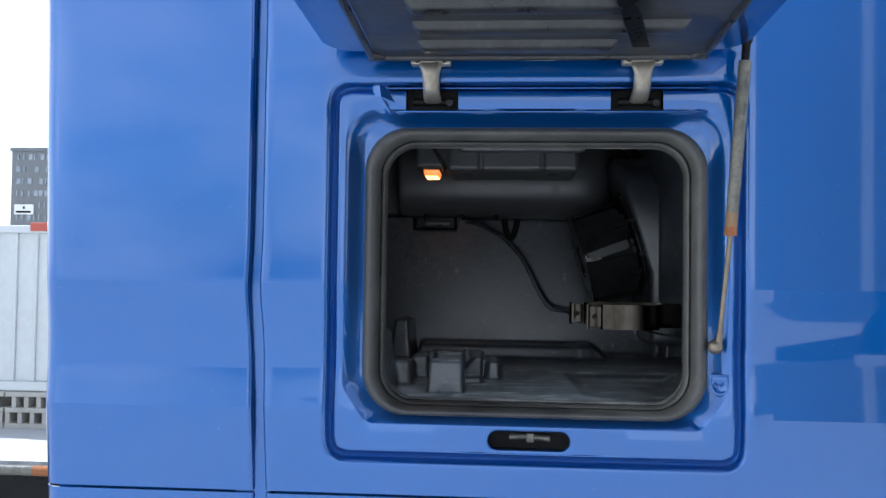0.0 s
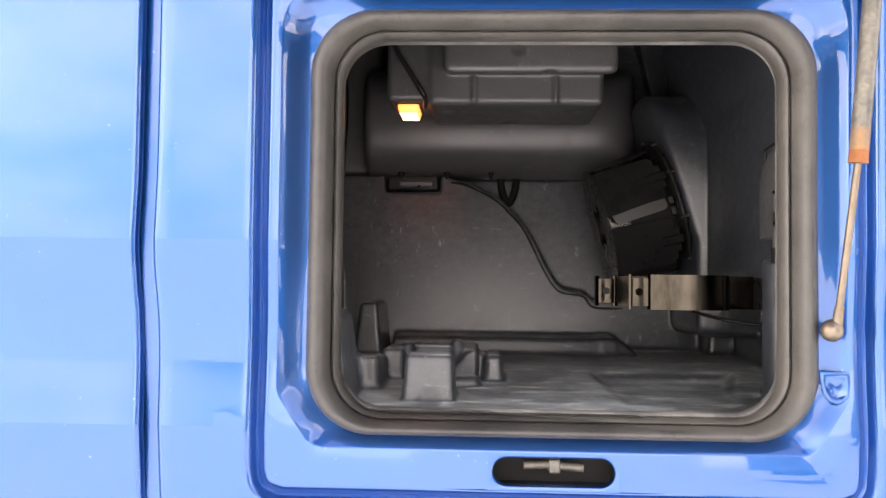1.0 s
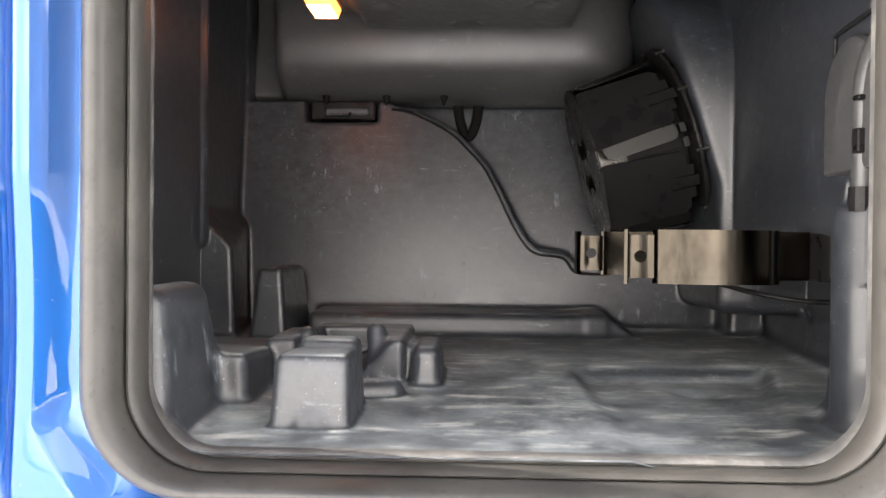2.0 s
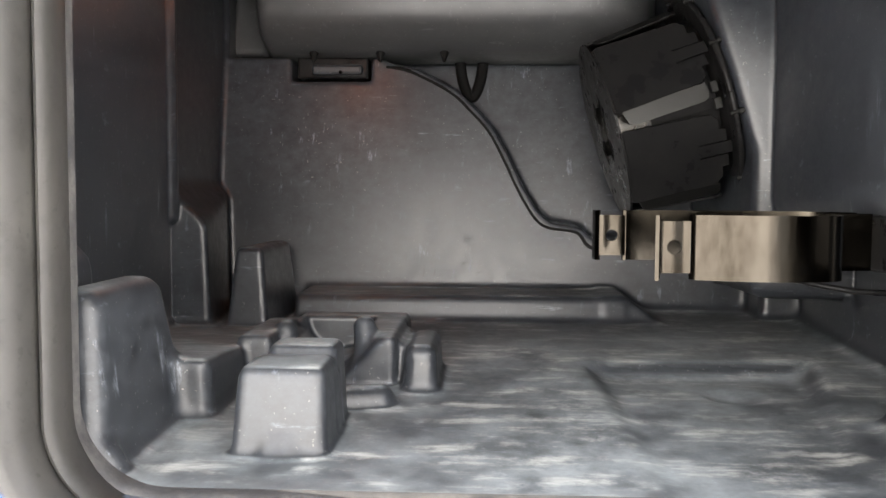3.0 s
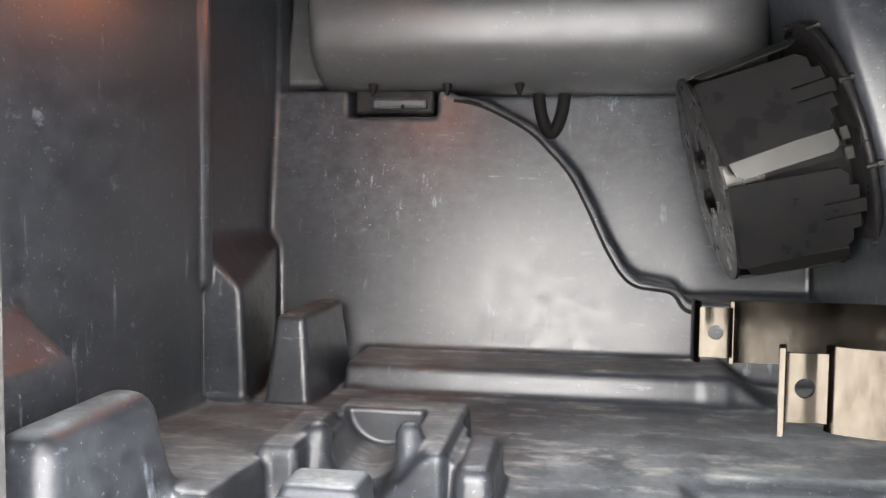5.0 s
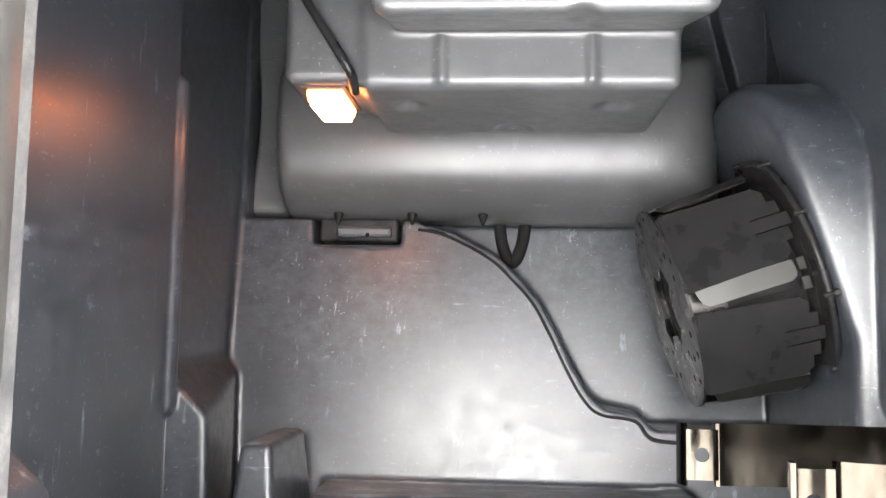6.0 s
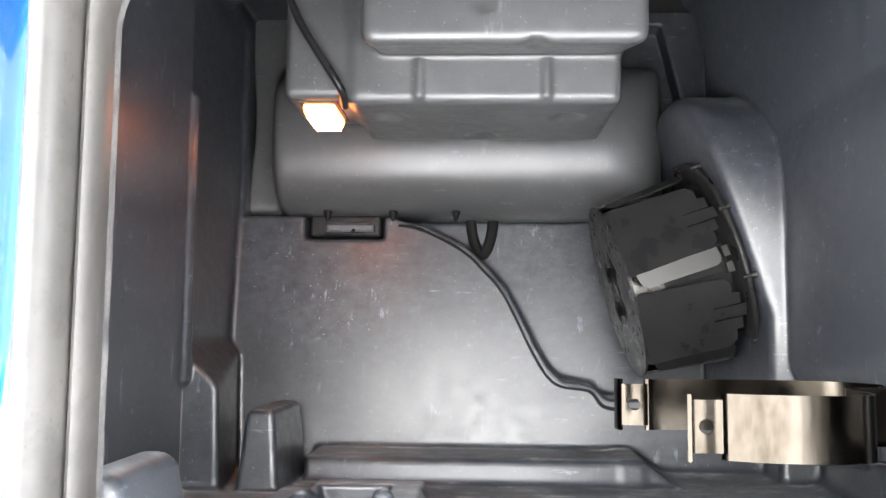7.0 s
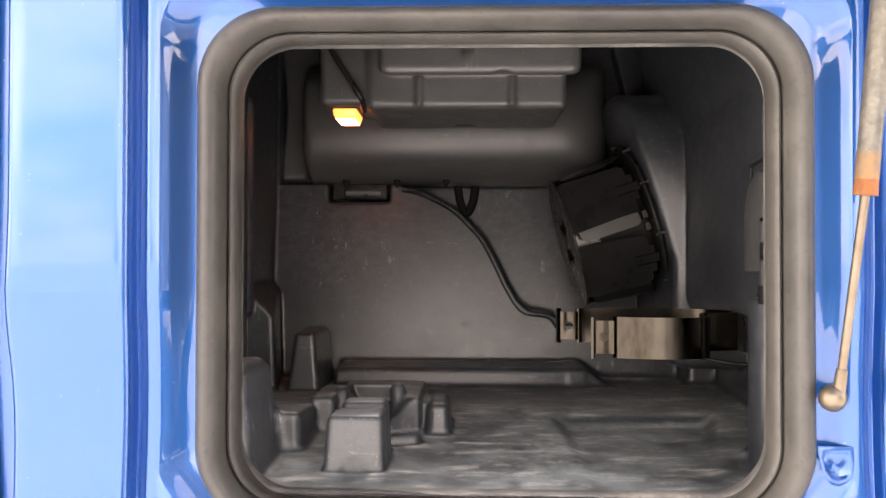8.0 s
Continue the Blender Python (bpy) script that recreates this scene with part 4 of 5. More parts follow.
tube("groove_shade", cord, 0.0064, MATTE_BLACK, locker, "black cord standing in for the groove's shade")
tube("hook", [(-0.0135, 2.056, 1.778), (-0.010, 2.054, 1.752), (-0.004, 2.052, 1.734), (0.002, 2.052, 1.728), (0.008, 2.052, 1.734), (0.014, 2.054, 1.752), (0.0175, 2.056, 1.778)], 0.0072, MATTE_BLACK, locker, "black moulded hook")

# duct, rounded, above the rear wall, and a flange at its left end
DF = Field((-0.345, 1.90, 1.755), (0.26, 2.14, 2.04), 0.004)


def duct(x, y, z):
    qy, qz = np.abs(y - 2.13) - 0.190 + 0.085, np.abs(z - 1.869) - 0.097 + 0.085
    tube_d = np.hypot(np.maximum(qy, 0), np.maximum(qz, 0)) + np.minimum(np.maximum(qy, qz), 0) - 0.085
    ex, ey = x - 0.228 + 0.080, 1.940 - y + 0.080
    end = np.where((ex > 0) & (ey > 0), np.hypot(ex, ey), np.maximum(ex, ey)) - 0.080
    return smax(smax(tube_d + 0 * x, end + 0 * z, 0.02), -0.256 - x + 0 * (y + z), 0.016).astype(np.float32)


DF.join(duct, 0.004)
DF.box((-0.312, 2.035, 1.776), (-0.235, 2.30, 2.10), 0.012, 0.014)
DF.carve(lambda x, y, z: np.hypot((x + 0.345) * 1.0, (z - 1.90) * 0.30) - 0.046 + 0 * y, 0.006)
DF.mesh("air_duct", HOUSING, locker, "smooth black rounded air duct")
for nx in (-0.193, -0.110, -0.031):
    bm = bmesh.new()
    rod(bm, (nx, 1.996, 1.7650), (nx, 2.000, 1.784), 0.0016, 0.0085, 12)
    part("stub", bm, MATTE_BLACK, locker)

# overhead housing: stepped boxes hanging from the roof of the locker
HF = Field((-0.215, 1.585, 1.830), (0.165, 1.925, 2.05), 0.0035)
HF.box((-0.128, 1.727, 1.845), (0.134, 1.898, 2.10), 0.009, 0.006)
HF.box((-0.192, 1.731, 1.851), (-0.10, 1.845, 2.10), 0.009, 0.008)


def upper_box(x0, x1, y0, z0):
    """Upper box of the housing: its underside rises towards the back."""
    def shape(x, y, z):
        d = smax(smax(x0 - x, x - x1, 0.006) + 0 * (y + z), y0 - y - 0.05 * (z - z0) + 0 * x, 0.012)
        return smax(smax(d, (z0 + 0.25 * (y - 1.609) - z) * 0.97 + 0 * x, 0.012), y - 1.76 + 0 * (x + z), 0.004).astype(np.float32)
    return shape


HF.join(upper_box(-0.102, 0.138, 1.609, 1.863), 0.006)
HF.capsule((0.002, 1.60, 1.90), (0.002, 1.602, 1.95), 0.010, 0.008, carve=True)
for rx in (-0.062, 0.060):
    HF.capsule((rx + 0.002, 1.7285, 1.853), (rx + 0.002, 1.7295, 1.885), 0.0050, 0.004)
HF.capsule((0.001, 1.875, 1.833), (0.001, 1.876, 1.833), 0.021, 0.004, carve=True)
for dx in (-0.092, 0.086):
    HF.capsule((dx, 1.786, 1.835), (dx, 1.787, 1.835), 0.016, 0.008, carve=True)
HF.capsule((0.045, 1.612, 1.8545), (0.045, 1.66, 1.866), 0.013, 0.005, carve=True)
HF.mesh("overhead_housing", HOUSING, locker, "dusty black stepped overhead housing")

# outer shell of the locker
for lo, hi in (((-0.40, 1.37, 1.395), (-0.346, 2.20, 2.12)), ((0.441, 1.37, 1.395), (0.50, 2.20, 2.12)), ((-0.346, 2.131, 1.395), (0.441, 2.20, 2.12)),
               ((-0.346, 1.37, 1.395), (0.441, 2.131, 1.419)), ((-0.346, 1.37, 2.061), (0.441, 2.131, 2.12))):
    bm = bmesh.new()
    block(bm, lo, hi)
    part("outer_shell", bm, DARK, locker)

# catch in the rear recess
bm = bmesh.new()
block(bm, (-0.217, 2.012, 1.7465), (-0.127, 2.04, 1.7735), 0.003)
part("catch_plate", bm, BLACK, locker, "black catch plate")
bm = bmesh.new()
block(bm, (-0.198, 2.006, 1.751), (-0.134, 2.030, 1.764), 0.004)
part("catch_bar", bm, LINER, locker)
bm = bmesh.new()
ball(bm, (-0.161, 2.005, 1.754), 0.0024, 10)
part("screw", bm, STEEL, locker)

# scored marks low on the rear wall
rng = random.Random(4)
marks = [(-0.053, 1.503, 0.0007, 0.012), (-0.049, 1.496, 0.006, 0.0007), (-0.040, 1.503, 0.0006, 0.009), (-0.004, 1.548, 0.0006, 0.008), (0.000, 1.549, 0.006, 0.0006), (-0.003, 1.531, 0.0005, 0.010), (0.001, 1.520, 0.006, 0.0006)]
for k in range(34):
    long = rng.uniform(0.002, 0.008)
    flat = rng.random() < 0.65
    marks.append((rng.uniform(-0.12, 0.09), rng.choice((1.494, 1.499, 1.506, 1.518, 1.535)) + rng.uniform(-0.003, 0.003), long if flat else 0.0005, 0.0005 if flat else long))
for cx, cz, dx, dz in marks:
    bm = bmesh.new()
    y = 1.960 + 0.16 * (cz - 1.5)
    block(bm, (cx - dx / 2, -0.0006, -dz / 2), (cx + dx / 2, 0.0015, dz / 2), 0.0, 1, Matrix.Translation((0, y, cz)) @ Matrix.Rotation(-math.atan(0.16), 4, "X") @ Matrix.Rotation(rng.uniform(-0.12, 0.12), 4, "Y"))
    part("score_mark", bm, DARK, locker)

# amber interior lamp
lamp = thing("interior_lamp", (-0.157, 1.79, 1.850), "small lit amber interior lamp under the housing", "lamp")
bm = bmesh.new()
vs = block(bm, (-0.1775, 1.746, 1.8375), (-0.1435, 1.818, 1.8505), 0.0045, 4)
for v in vs:
    k = (1.8505 - v.co.z) / 0.013
    v.co.x += (-0.1605 - v.co.x) * 0.16 * k
    v.co.y += (1.782 - v.co.y) * 0.12 * k
part("lens", bm, LAMP, lamp, smooth=True)
bm = bmesh.new()
block(bm, (-0.1735, 1.753, 1.8365), (-0.1475, 1.811, 1.8378), 0.0005, 1)
part("diffuser", bm, LAMP_CORE, lamp, "bright glowing underside")
bm = bmesh.new()
block(bm, (-0.180, 1.742, 1.8495), (-0.141, 1.823, 1.8525), 0.001)
part("base", bm, DARK, lamp)
cable = tube("lamp_cable", [(-0.200, 1.715, 1.985), (-0.176, 1.712, 1.925), (-0.150, 1.713, 1.882), (-0.134, 1.720, 1.856), (-0.134, 1.745, 1.846)], 0.0040, BLACK)
tagged(cable, "black rubber cable running down to the interior lamp", "cable")

# ---------------------------------------------------------------- handle in the right socket
handle = thing("grab_handle", (0.296, 1.45, 1.62), "dusty grey handle plate with a bent tube above a socket", "handle")


def handle_plate():
    """An upright plate with an arched top, softened towards its rim."""
    bm = bmesh.new()
    rows = []
    for inset, x in ((0.0, 0.304), (0.0, 0.2965), (0.002, 0.2938), (0.006, 0.2925)):
        r = 0.047 - inset
        ring = [(1.466 + r * math.cos(radians(a)), 1.690 + r * math.sin(radians(a))) for a in range(0, 181, 12)]
        ring += [(1.419 + inset, 1.634 + inset), (1.513 - inset, 1.634 + inset)]
        rows.append([bm.verts.new((x, y, z)) for y, z in ring])
    for a, b in zip(rows[:-1], rows[1:]):
        for i in range(len(a)):
            bm.faces.new((a[i], a[(i + 1) % len(a)], b[(i + 1) % len(b)], b[i]))
    bm.faces.new(rows[-1])
    return bm


part("plate", handle_plate(), HOUSING, handle, "dusty grey plate", True)
tube("grip", [(0.297, 1.446, 1.606), (0.297, 1.446, 1.66), (0.297, 1.445, 1.692), (0.298, 1.436, 1.714), (0.299, 1.420, 1.728), (0.300, 1.398, 1.733)], 0.0088, HOUSING, handle)
for z0, z1 in ((1.646, 1.664), (1.684, 1.688)):
    bm = bmesh.new()
    block(bm, (0.2872, 1.4345, z0), (0.2950, 1.4450, z1), 0.0015)
    part("clip", bm, BLACK, handle)
tube("bracket", [(0.2985, 1.503, 1.728), (0.2985, 1.503, 1.741), (0.2985, 1.497, 1.745), (0.2985, 1.43, 1.7495)], 0.0020, BLACK, handle, "thin black wire bracket")
bm = bmesh.new()
rod(bm, (0.297, 1.446, 1.604), (0.297, 1.446, 1.622), 0.0105)
part("socket_cup", bm, BLACK, handle)

# ---------------------------------------------------------------- basket on the right wall
AX = radians(16.0)
FACE = Vector((0.154, 1.905, 1.674))
A_, E1, E2 = Vector((math.cos(AX), 0, math.sin(AX))), Vector((0, -1, 0)), Vector((-math.sin(AX), 0, math.cos(AX)))


def drum_point(s, r, th):
    return FACE + A_ * s + (E1 * math.cos(th) + E2 * math.sin(th)) * r


DRUM = Matrix(((A_.x, E1.x, E2.x, FACE.x), (A_.y, E1.y, E2.y, FACE.y), (A_.z, E1.z, E2.z, FACE.z), (0, 0, 0, 1)))
basket = thing("cylinder_basket", FACE + A_ * 0.12, "scratched black sheet-metal cylinder basket with perforated end disc", "holder")


def annulus(bm, s0, s1, r0, r1, n=64):
    """A flat ring round the axis; r0 = 0 makes a disc."""
    rings = []
    for s in (s0, s1):
        for r in ([r0, r1] if s == s0 else [r1, r0]):
            rings.append([bm.verts.new(drum_point(s, max(r, 0.0005), 2 * math.pi * i / n)) for i in range(n)])
    for j in range(4):
        a, b = rings[j], rings[(j + 1) % 4]
        for i in range(n):
            bm.faces.new((a[i], a[(i + 1) % n], b[(i + 1) % n], b[i]))


def perforated(bm, outline, holes, y0, y1, m):
    """A flat plate between y0 and y1 along the first axis, with an outline and holes given across it."""
    edges, loops = [], []
    for loop in [outline] + holes:
        vs = [bm.verts.new((y0, a, b)) for a, b in loop]
        loops.append(vs)
        edges += [bm.edges.new((vs[i], vs[(i + 1) % len(vs)])) for i in range(len(vs))]
    made = bmesh.ops.triangle_fill(bm, use_beauty=True, use_dissolve=False, edges=edges)
    front = [f for f in made["geom"] if isinstance(f, bmesh.types.BMFace)]
    up = bmesh.ops.extrude_face_region(bm, geom=front)
    bmesh.ops.translate(bm, verts=[v for v in up["geom"] if isinstance(v, bmesh.types.BMVert)], vec=(y1 - y0, 0, 0))
    bmesh.ops.transform(bm, matrix=m, verts=bm.verts)


def ring_points(cx, cz, rx, rz, n, a0=0.0):
    return [(cx + rx * math.cos(a0 + 2 * math.pi * i / n), cz + rz * math.sin(a0 + 2 * math.pi * i / n)) for i in range(n)]


hole_places = [(0.076, a) for a in (-64, -40, -20, 20, 40, 64, 112, 140, 215, 245)] + [(0.089, a) for a in (-52, -30, 28, 52, 100, 128, 205, 232)] + [(0.060, a) for a in (-48, 50, 125, 230)]
hole_loops = [ring_points(r * math.cos(radians(a)), r * math.sin(radians(a)), 0.0036, 0.0036, 8) for r, a in hole_places]
hub = [(r * math.cos(radians(a)), r * math.sin(radians(a))) for r, a in ((0.030, 20), (0.046, 28), (0.046, 62), (0.030, 70), (0.030, 110), (0.042, 118), (0.042, 150), (0.030, 160), (0.030, 200), (0.046, 208), (0.046, 242), (0.030, 250), (0.030, 290), (0.042, 298), (0.042, 330), (0.030, 340))]
bm = bmesh.new()
perforated(bm, ring_points(0, 0, 0.0985, 0.0985, 48), hole_loops + [hub], -0.0012, 0.0012, DRUM)
part("end_disc", bm, BLACK, basket)

for k in range(6):
    th = radians(30 + 60 * k)
    turn = DRUM @ Matrix.Rotation(th, 4, "X")
    bm = bmesh.new()
    # plate: x along the axis, y outwards, z across
    w = 0.041
    outline = [(0.0, -w), (0.004, -w - 0.002), (0.088, -w + 0.001), (0.095, -w + 0.008), (0.095, -0.022), (0.102, -0.021), (0.102, -0.0085), (0.074, -0.0085), (0.074, -0.0065), (0.107, -0.0065),
               (0.107, 0.0065), (0.074, 0.0065), (0.074, 0.0085), (0.102, 0.0085), (0.102, 0.021), (0.095, 0.022), (0.095, w - 0.008), (0.088, w - 0.001), (0.004, w + 0.002), (0.0, w)]
    lo, hi = [], []
    for s, v in outline:
        out = 0.0925 + 0.10 * s
        lo.append(bm.verts.new((s, out - 0.0011, v)))
        hi.append(bm.verts.new((s, out + 0.0011, v)))
    bm.faces.new(lo)
    bm.faces.new(hi[::-1])
    for i in range(len(lo)):
        j = (i + 1) % len(lo)
        bm.faces.new((lo[i], hi[i], hi[j], lo[j]))
    # inturned flange along one side
    sgn, reach = -1, 1.0
    lip = [(0.006, 0.0), (0.091, 0.0), (0.0925, 0.010), (0.091, 0.0150), (0.0865, 0.0180), (0.016, 0.0180), (0.0105, 0.0150), (0.008, 0.008)]
    fold = bmesh.new()
    f = [fold.verts.new((s, 0.0935 + 0.10 * s - 0.36 * u * reach, sgn * (w + 0.93 * u * reach))) for s, u in lip]
    g = [fold.verts.new(v.co + Vector((0, -0.0016, -sgn * 0.0012))) for v in f]
    fold.faces.new(f)
    fold.faces.new(g[::-1])
    for i in range(len(f)):
        j = (i + 1) % len(f)
        fold.faces.new((f[i], g[i], g[j], f[j]))
    bmesh.ops.transform(fold, matrix=turn, verts=fold.verts)
    # grey instead of black: the light the lip catches is in its colour
    part("folded_lip", fold, LIPSTEEL, basket, "folded lip, greyed for the light it catches")
    # bend down to the disc
    e = [bm.verts.new(p) for p in ((-0.001, 0.0915, -w), (-0.001, 0.0915, w), (0.002, 0.0945, w), (0.002, 0.0945, -w))]
    bm.faces.new(e)
    bmesh.ops.transform(bm, matrix=turn, verts=bm.verts)
    part("side_plate", bm, BLACK, basket)

bm = bmesh.new()
annulus(bm, 0.110, 0.1135, 0.094, 0.1165)
part("rim_ring", bm, BLACK, basket)
tube("ring_edge", [drum_point(0.1115, 0.116, 2 * math.pi * i / 48) for i in range(49)], 0.0034, BLACK, basket)
bm = bmesh.new()
annulus(bm, 0.012, 0.108, 0.060, 0.074, 48)
part("core", bm, BLACK, basket)
bm = bmesh.new()
annulus(bm, 0.004, 0.036, 0.070, 0.081, 48)
part("inner_can", bm, CAN, basket, "bare tin can inside the basket")
bm = bmesh.new()
annulus(bm, 0.112, 0.20, 0.0, 0.088, 40)
part("mount", bm, DARK, basket)
for k in range(10):
    th = radians(-10 + 36 * k)
    bm = bmesh.new()
    rod(bm, drum_point(0.105, 0.1195, th), drum_point(0.121, 0.1195, th), 0.0021, seg=10)
    rod(bm, drum_point(0.114, 0.1195, th), drum_point(0.119, 0.1195, th), 0.0036, seg=6)
    part("stud", bm, LIPSTEEL, basket, "grey steel stud")
for th in (radians(-4), radians(6)):
    bm = bmesh.new()
    block(bm, (0.098, 0.094, -0.006), (0.106, 0.099, 0.006), 0.001, 1, DRUM @ Matrix.Rotation(th, 4, "X"))
    part("clip", bm, LIPSTEEL, basket)

# ---------------------------------------------------------------- spring steel bottle clamp
clamp = thing("bottle_clamp", (0.30, 1.552, 1.57), "worn bare steel spring band clamp on the locker wall", "clamp")
CZ, CH = 1.5695, 0.0205


def band(name, path, half, z, thick=0.0012, label=""):
    """An upright steel strip along a line in plan, with thickness."""
    verts, faces = [], []
    P = [Vector((x, y, 0)) for x, y in path]
    n = len(P)
    for i, p in enumerate(P):
        d = (P[min(i + 1, n - 1)] - P[max(i - 1, 0)]).normalized()
        nrm = Vector((-d.y, d.x, 0)) * thick
        for q, zz in ((p - nrm, z - half), (p - nrm, z + half), (p + nrm, z + half), (p + nrm, z - half)):
            verts.append((q.x, q.y, zz))
    for i in range(n - 1):
        a, b = i * 4, (i + 1) * 4
        faces += [(a + k, a + (k + 1) % 4, b + (k + 1) % 4, b + k) for k in range(4)]
    faces += [(0, 3, 2, 1), ((n - 1) * 4, (n - 1) * 4 + 1, (n - 1) * 4 + 2, (n - 1) * 4 + 3)]
    ob = mesh_object(name, verts, faces, STEEL, clamp, True, label)
    ob.data.set_sharp_from_angle(angle=radians(40))
    return ob


def smooth_path(pts, n=7):
    P = [Vector((x, y, 0)) for x, y in pts]
    out = []
    for i in range(len(P) - 1):
        p0, p1, p2, p3 = P[max(i - 1, 0)], P[i], P[i + 1], P[min(i + 2, len(P) - 1)]
        for k in range(n):
            t = k / n
            q = 0.5 * (2 * p1 + (p2 - p0) * t + (2 * p0 - 5 * p1 + 4 * p2 - p3) * t * t + (3 * p1 - p0 - 3 * p2 + p3) * t ** 3)
            out.append((q.x, q.y))
    return out + [(P[-1].x, P[-1].y)]


for name, sgn, x0 in (("band_front", -1, 0.151), ("band_rear", 1, 0.135)):
    side_y = [1.551 + sgn * d for d in (0.082, 0.0865, 0.0885, 0.0875, 0.080, 0.062, 0.036)]
    side_x = (x0, x0 + 0.006, 0.20, 0.238, 0.270, 0.292, 0.303)
    if sgn < 0:
        side_x, side_y = (x0, x0 + 0.005, 0.174, 0.200, 0.226, 0.243, 0.250, 0.2515, 0.258, 0.272, 0.297), [1.551 - d for d in (0.080, 0.0855, 0.0920, 0.0955, 0.0925, 0.0830, 0.0600, 0.0270, 0.0120, 0.0070, 0.0020)]
    band(name, smooth_path(list(zip(side_x, side_y))), CH, CZ)
    yb = 1.551 + sgn * 0.082
    path = smooth_path([(x0, yb), (x0 - 0.004, yb - sgn * 0.001), (x0 - 0.012, yb), (x0 - 0.019, yb), (x0 - 0.022, yb + sgn * 0.003), (x0 - 0.0235, yb + sgn * 0.012)], 4)
    tab = band("end_tab", path[:14], CH - 0.004, CZ)
    cutter = bmesh.new()
    rod(cutter, (x0 - 0.0105, yb - 0.02, CZ), (x0 - 0.0105, yb + 0.02, CZ), 0.0048, seg=20)
    cut(tab, cutter)
    band("end_lip", path[13:], CH, CZ)
bm = bmesh.new()
block(bm, (0.300, 1.510, CZ - 0.022), (0.345, 1.592, CZ + 0.020), 0.003)
part("wall_bracket", bm, BLACK, clamp, "black wall bracket")
strap = tube("strap_cord", [(0.23, 1.60, 1.545), (0.27, 1.62, 1.535), (0.31, 1.61, 1.528), (0.345, 1.60, 1.527)], 0.0025, BLACK)
tagged(strap, "thin black cord hanging behind the bottle clamp", "cord")

# ---------------------------------------------------------------- open lid, hinges and gas strut
lid = thing("hatch_lid", (0.03, 1.27, 1.97), "open blue hatch lid with ribbed dirty black inner panel", "hatch lid")
LIDM = Matrix.Translation((0.027, 1.283, 1.966)) @ Matrix.Rotation(radians(-2.0), 4, "X")


def rounded_slab(bm, x0, x1, y0, y1, z0, z1, r, bev, n=8):
    """A slab with rounded corners in plan and softened lower edge."""
    rows = []
    for inset, z in ((0.0, z1), (0.0, z0 + bev), (bev * 0.3, z0 + bev * 0.3), (bev, z0)):
        ring = []
        for cx, cy, a0 in ((x1 - r, y1 - r, 0), (x0 + r, y1 - r, 90), (x0 + r, y0 + r, 180), (x1 - r, y0 + r, 270)):
            for i in range(n + 1):
                a = radians(a0 + 90 * i / n)
                ring.append(bm.verts.new(LIDM @ Vector((cx + (r - inset) * math.cos(a), cy + (r - inset) * math.sin(a), z))))
        rows.append(ring)
    for a, b in zip(rows[:-1], rows[1:]):
        for i in range(len(a)):
            bm.faces.new((a[i], a[(i + 1) % len(a)], b[(i + 1) % len(b)], b[i]))
    bm.faces.new(rows[0])
    bm.faces.new(rows[-1][::-1])


bm = bmesh.new()
rounded_slab(bm, -0.307, 0.307, -0.565, 0.0, 0.0, 0.030, 0.05, 0.008)
part("outer_skin", bm, PAINT, lid, smooth=True)
bm = bmesh.new()
rounded_slab(bm, -0.3095, 0.3095, -0.568, -0.003, 0.010, 0.022, 0.052, 0.003)
part("edge_trim", bm, RUBBER, lid, "black rubber edging", True)
bm = bmesh.new()
rounded_slab(bm, -0.232, 0.250, -0.52, -0.008, -0.012, 0.004, 0.035, 0.008)
part("inner_panel", bm, LIDPLASTIC, lid, "dirty black plastic inner panel", True)
for k in range(6):
    bm = bmesh.new()
    vs = block(bm, (-0.165, -0.500 + 0.080 * k, -0.0225), (0.118 if k % 2 else 0.200, -0.460 + 0.080 * k, -0.008), 0.0, 1)
    for v in vs:
        if v.co.z < -0.02:
            v.co.x += 0.012 if v.co.x < 0 else -0.012
            v.co.y += 0.007 if v.co.y < -0.480 + 0.080 * k else -0.007
    bmesh.ops.bevel(bm, geom=list(bm.edges), offset=0.003, segments=2, profile=0.5, affect="EDGES")
    bmesh.ops.transform(bm, matrix=LIDM, verts=bm.verts)
    part("rib", bm, LIDRIB, lid, smooth=True)
edge = []
for cx, cy, a0 in ((0.214, -0.048, 0), (-0.204, -0.048, 90), (-0.204, -0.480, 180), (0.214, -0.480, 270)):
    edge += [LIDM @ Vector((cx + 0.032 * math.cos(radians(a0 + 30 * i)), cy + 0.032 * math.sin(radians(a0 + 30 * i)), -0.0115)) for i in range(4)]
tube("panel_rim", edge + edge[:1], 0.0055, LIDRIB, lid)
bm = bmesh.new()
vs = block(bm, (0.036, -0.50, -0.028), (0.060, -0.112, -0.0248), 0.001, 1)
for v in vs:
    v.co.x += 0.243 * (v.co.y + 0.50)
bmesh.ops.transform(bm, matrix=LIDM, verts=bm.verts)
part("strap", bm, BLACK, lid, "black pull strap")
bm = bmesh.new()
block(bm, (-0.012, -0.013, -0.0142), (0.034, -0.004, -0.0122), 0.0005, 1, LIDM)
part("sticker", bm, WHITE, lid, "small white sticker")


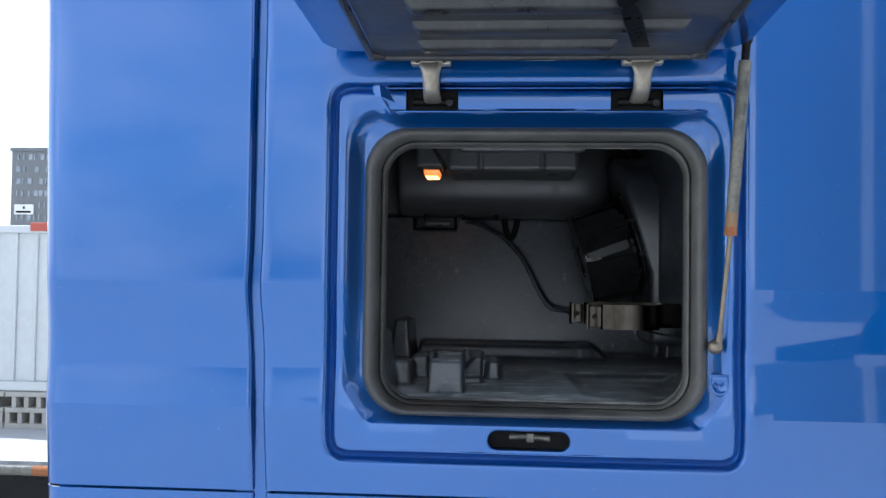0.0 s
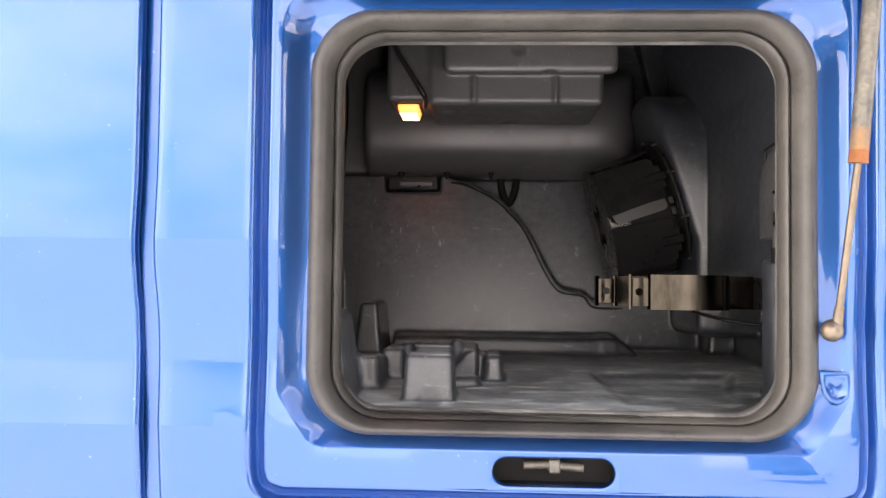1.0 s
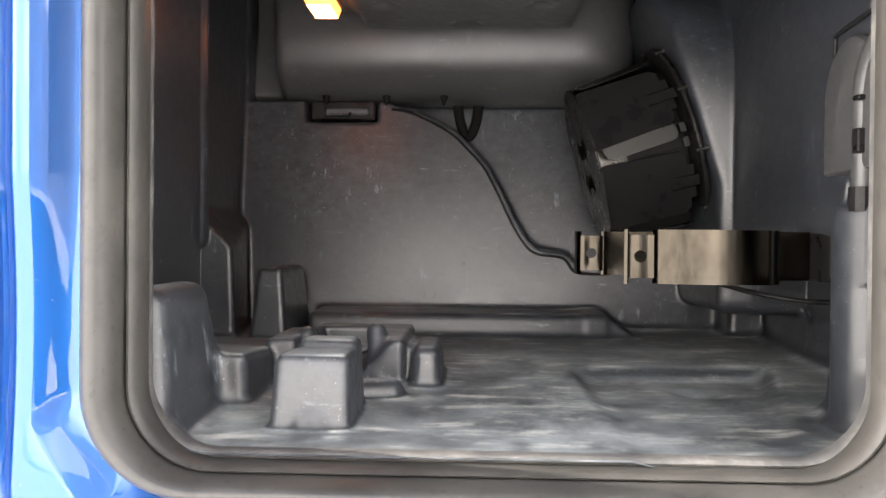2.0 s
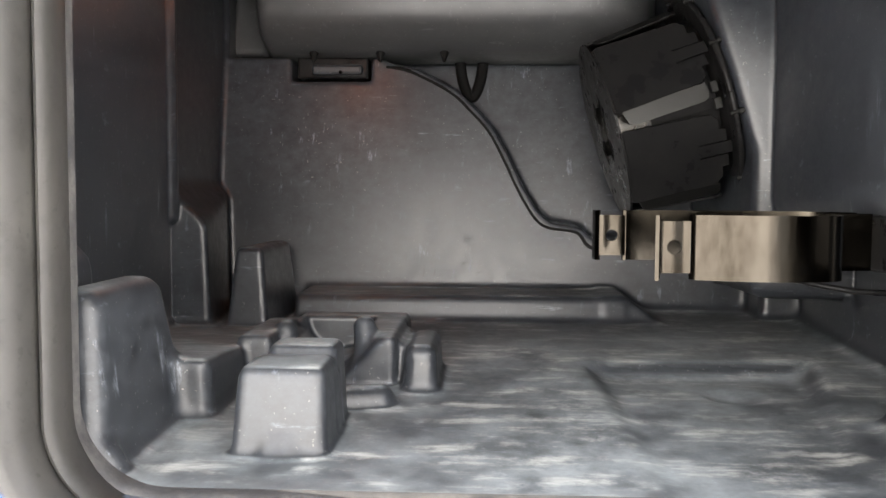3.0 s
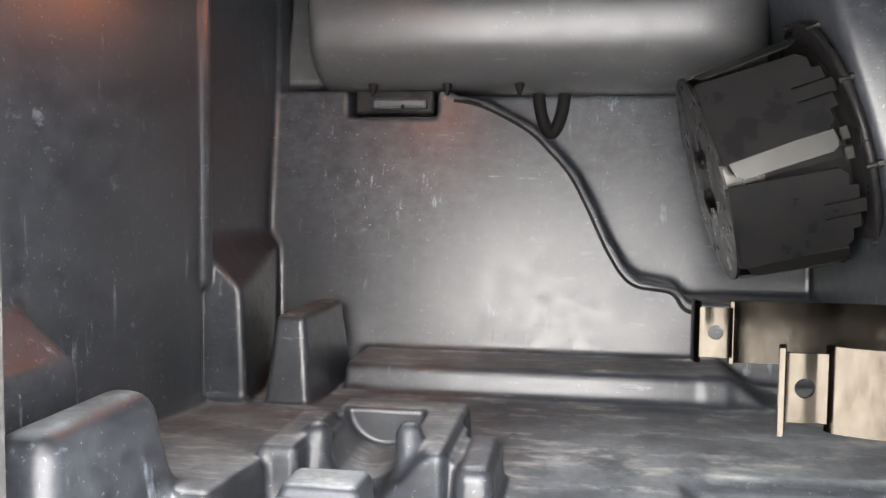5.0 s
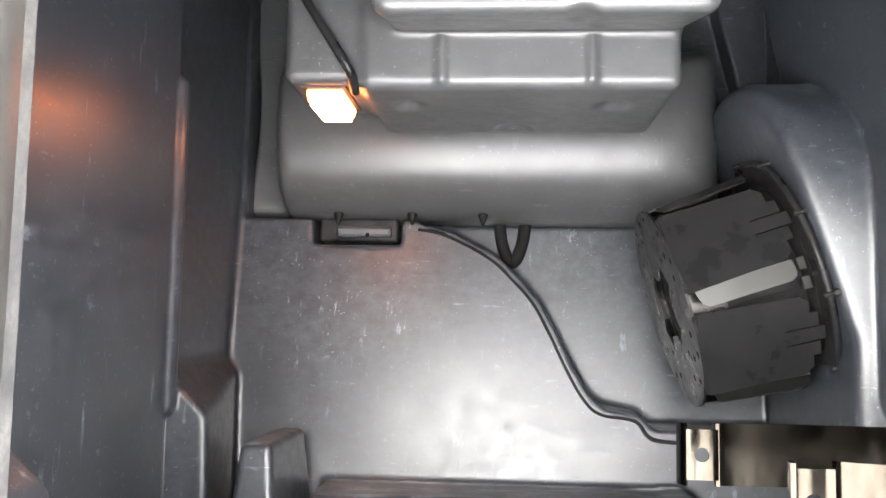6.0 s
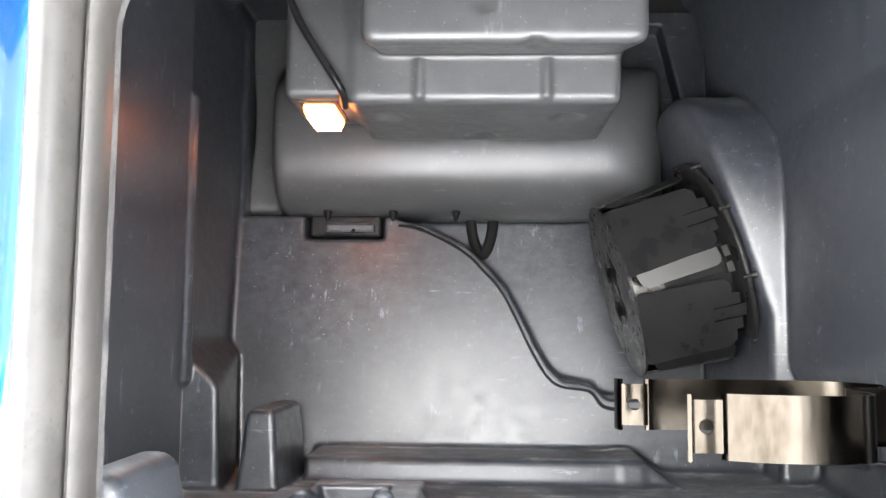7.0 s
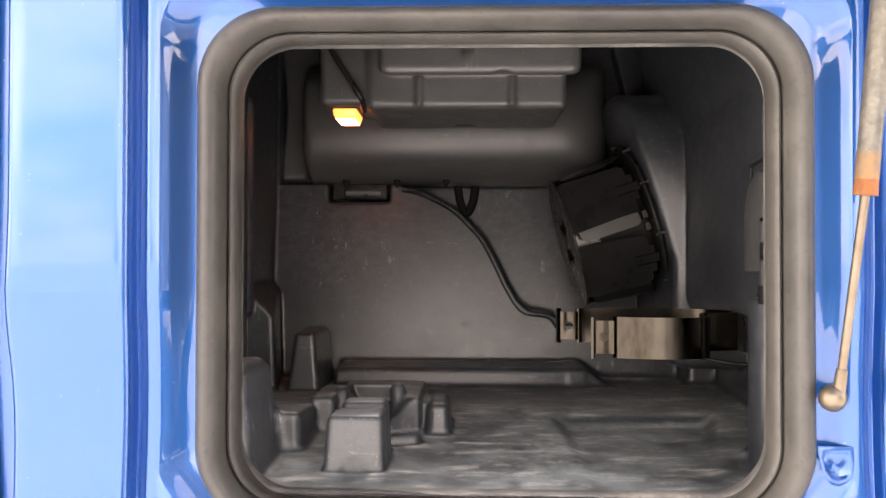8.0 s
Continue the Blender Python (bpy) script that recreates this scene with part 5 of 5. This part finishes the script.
def hinge(x):
    t = thing("hinge", (x, 1.31, 1.90), "cast metal hinge arm with grime and rust spots", "hinge", "hatch hinges")
    bm = bmesh.new()
    block(bm, (x - 0.030, 1.274, 1.946), (x + 0.030, 1.292, 1.960), 0.003, 2)
    part("plate", bm, CAST, t, smooth=True)
    verts, faces = [], []
    prof = [(1.276, 1.950, 0.021), (1.274, 1.940, 0.015), (1.2745, 1.930, 0.0125), (1.279, 1.918, 0.012), (1.288, 1.908, 0.012), (1.302, 1.902, 0.0125), (1.326, 1.899, 0.013)]
    for y, z, w in prof:
        verts += [(x - w, y, z), (x - w * 0.5, y - 0.004, z - 0.002), (x + w * 0.5, y - 0.004, z - 0.002), (x + w, y, z), (x + w, y + 0.007, z + 0.005), (x - w, y + 0.007, z + 0.005)]
    for i in range(len(prof) - 1):
        faces += [(i * 6 + k, i * 6 + (k + 1) % 6, (i + 1) * 6 + (k + 1) % 6, (i + 1) * 6 + k) for k in range(6)]
    faces += [tuple(range(6))[::-1], tuple((len(prof) - 1) * 6 + k for k in range(6))]
    mesh_object("arm", verts, faces, CAST, t)
    for dx in (-0.020, 0.020):
        bm = bmesh.new()
        rod(bm, (x + dx, 1.270, 1.953), (x + dx, 1.277, 1.953), 0.005, seg=6)
        part("bolt", bm, DARK, t)
    bm = bmesh.new()
    rod(bm, (x - 0.030, 1.328, 1.901), (x + 0.030, 1.328, 1.901), 0.006)
    part("pin", bm, BLACK, t)
    bm = bmesh.new()
    rod(bm, (x + 0.026, 1.318, 1.898), (x + 0.026, 1.334, 1.898), 0.006, seg=6)
    part("nut", bm, DARK, t)
    return t


first_hinge = hinge(-0.1225)
copy_thing(first_hinge, Matrix.Translation((0.188, 1.31, 1.90)))

gas = thing("gas_strut", (0.302, 1.30, 1.537), "weathered gas strut with flaking paint and rusty collar", "gas strut")
S_TOP, S_MID, S_BOT = Vector((0.3305, 1.255, 1.975)), Vector((0.3130, 1.275, 1.6965)), Vector((0.3030, 1.302, 1.537))
way = (S_TOP - S_MID).normalized()
bm = bmesh.new()
rod(bm, S_MID + way * 0.012, S_TOP - way * 0.030, 0.0088, seg=24)
part("tube", bm, STRUT, gas, smooth=True)
bm = bmesh.new()
rod(bm, S_MID, S_MID + way * 0.0125, 0.0093, 0.0088, 24)
part("collar", bm, RUST, gas, "rusty collar", True)
bm = bmesh.new()
rod(bm, S_MID + way * 0.0125, S_MID + way * 0.034, 0.00905, 0.0089, 24)
part("rust_band", bm, STAINED, gas, "rust-stained end of the tube", True)
bm = bmesh.new()
rod(bm, S_BOT + (S_MID - S_BOT).normalized() * 0.02, S_MID, 0.0036)
part("piston_rod", bm, ROD, gas, smooth=True)
bm = bmesh.new()
rod(bm, S_BOT, S_BOT + (S_MID - S_BOT).normalized() * 0.022, 0.0055, 0.0045)
ball(bm, S_BOT + Vector((-0.004, 0.002, -0.002)), 0.0112)
part("ball_socket", bm, ROD, gas, smooth=True)
bm = bmesh.new()
rod(bm, S_TOP - way * 0.032, S_TOP, 0.0058, 0.0062)
ball(bm, S_TOP, 0.0085)
part("ball_socket", bm, BLACK, gas, smooth=True)
bm = bmesh.new()
rod(bm, S_BOT, S_BOT + Vector((-0.004, 0.02, -0.002)), 0.004)
part("ball_stud", bm, CAST, gas)
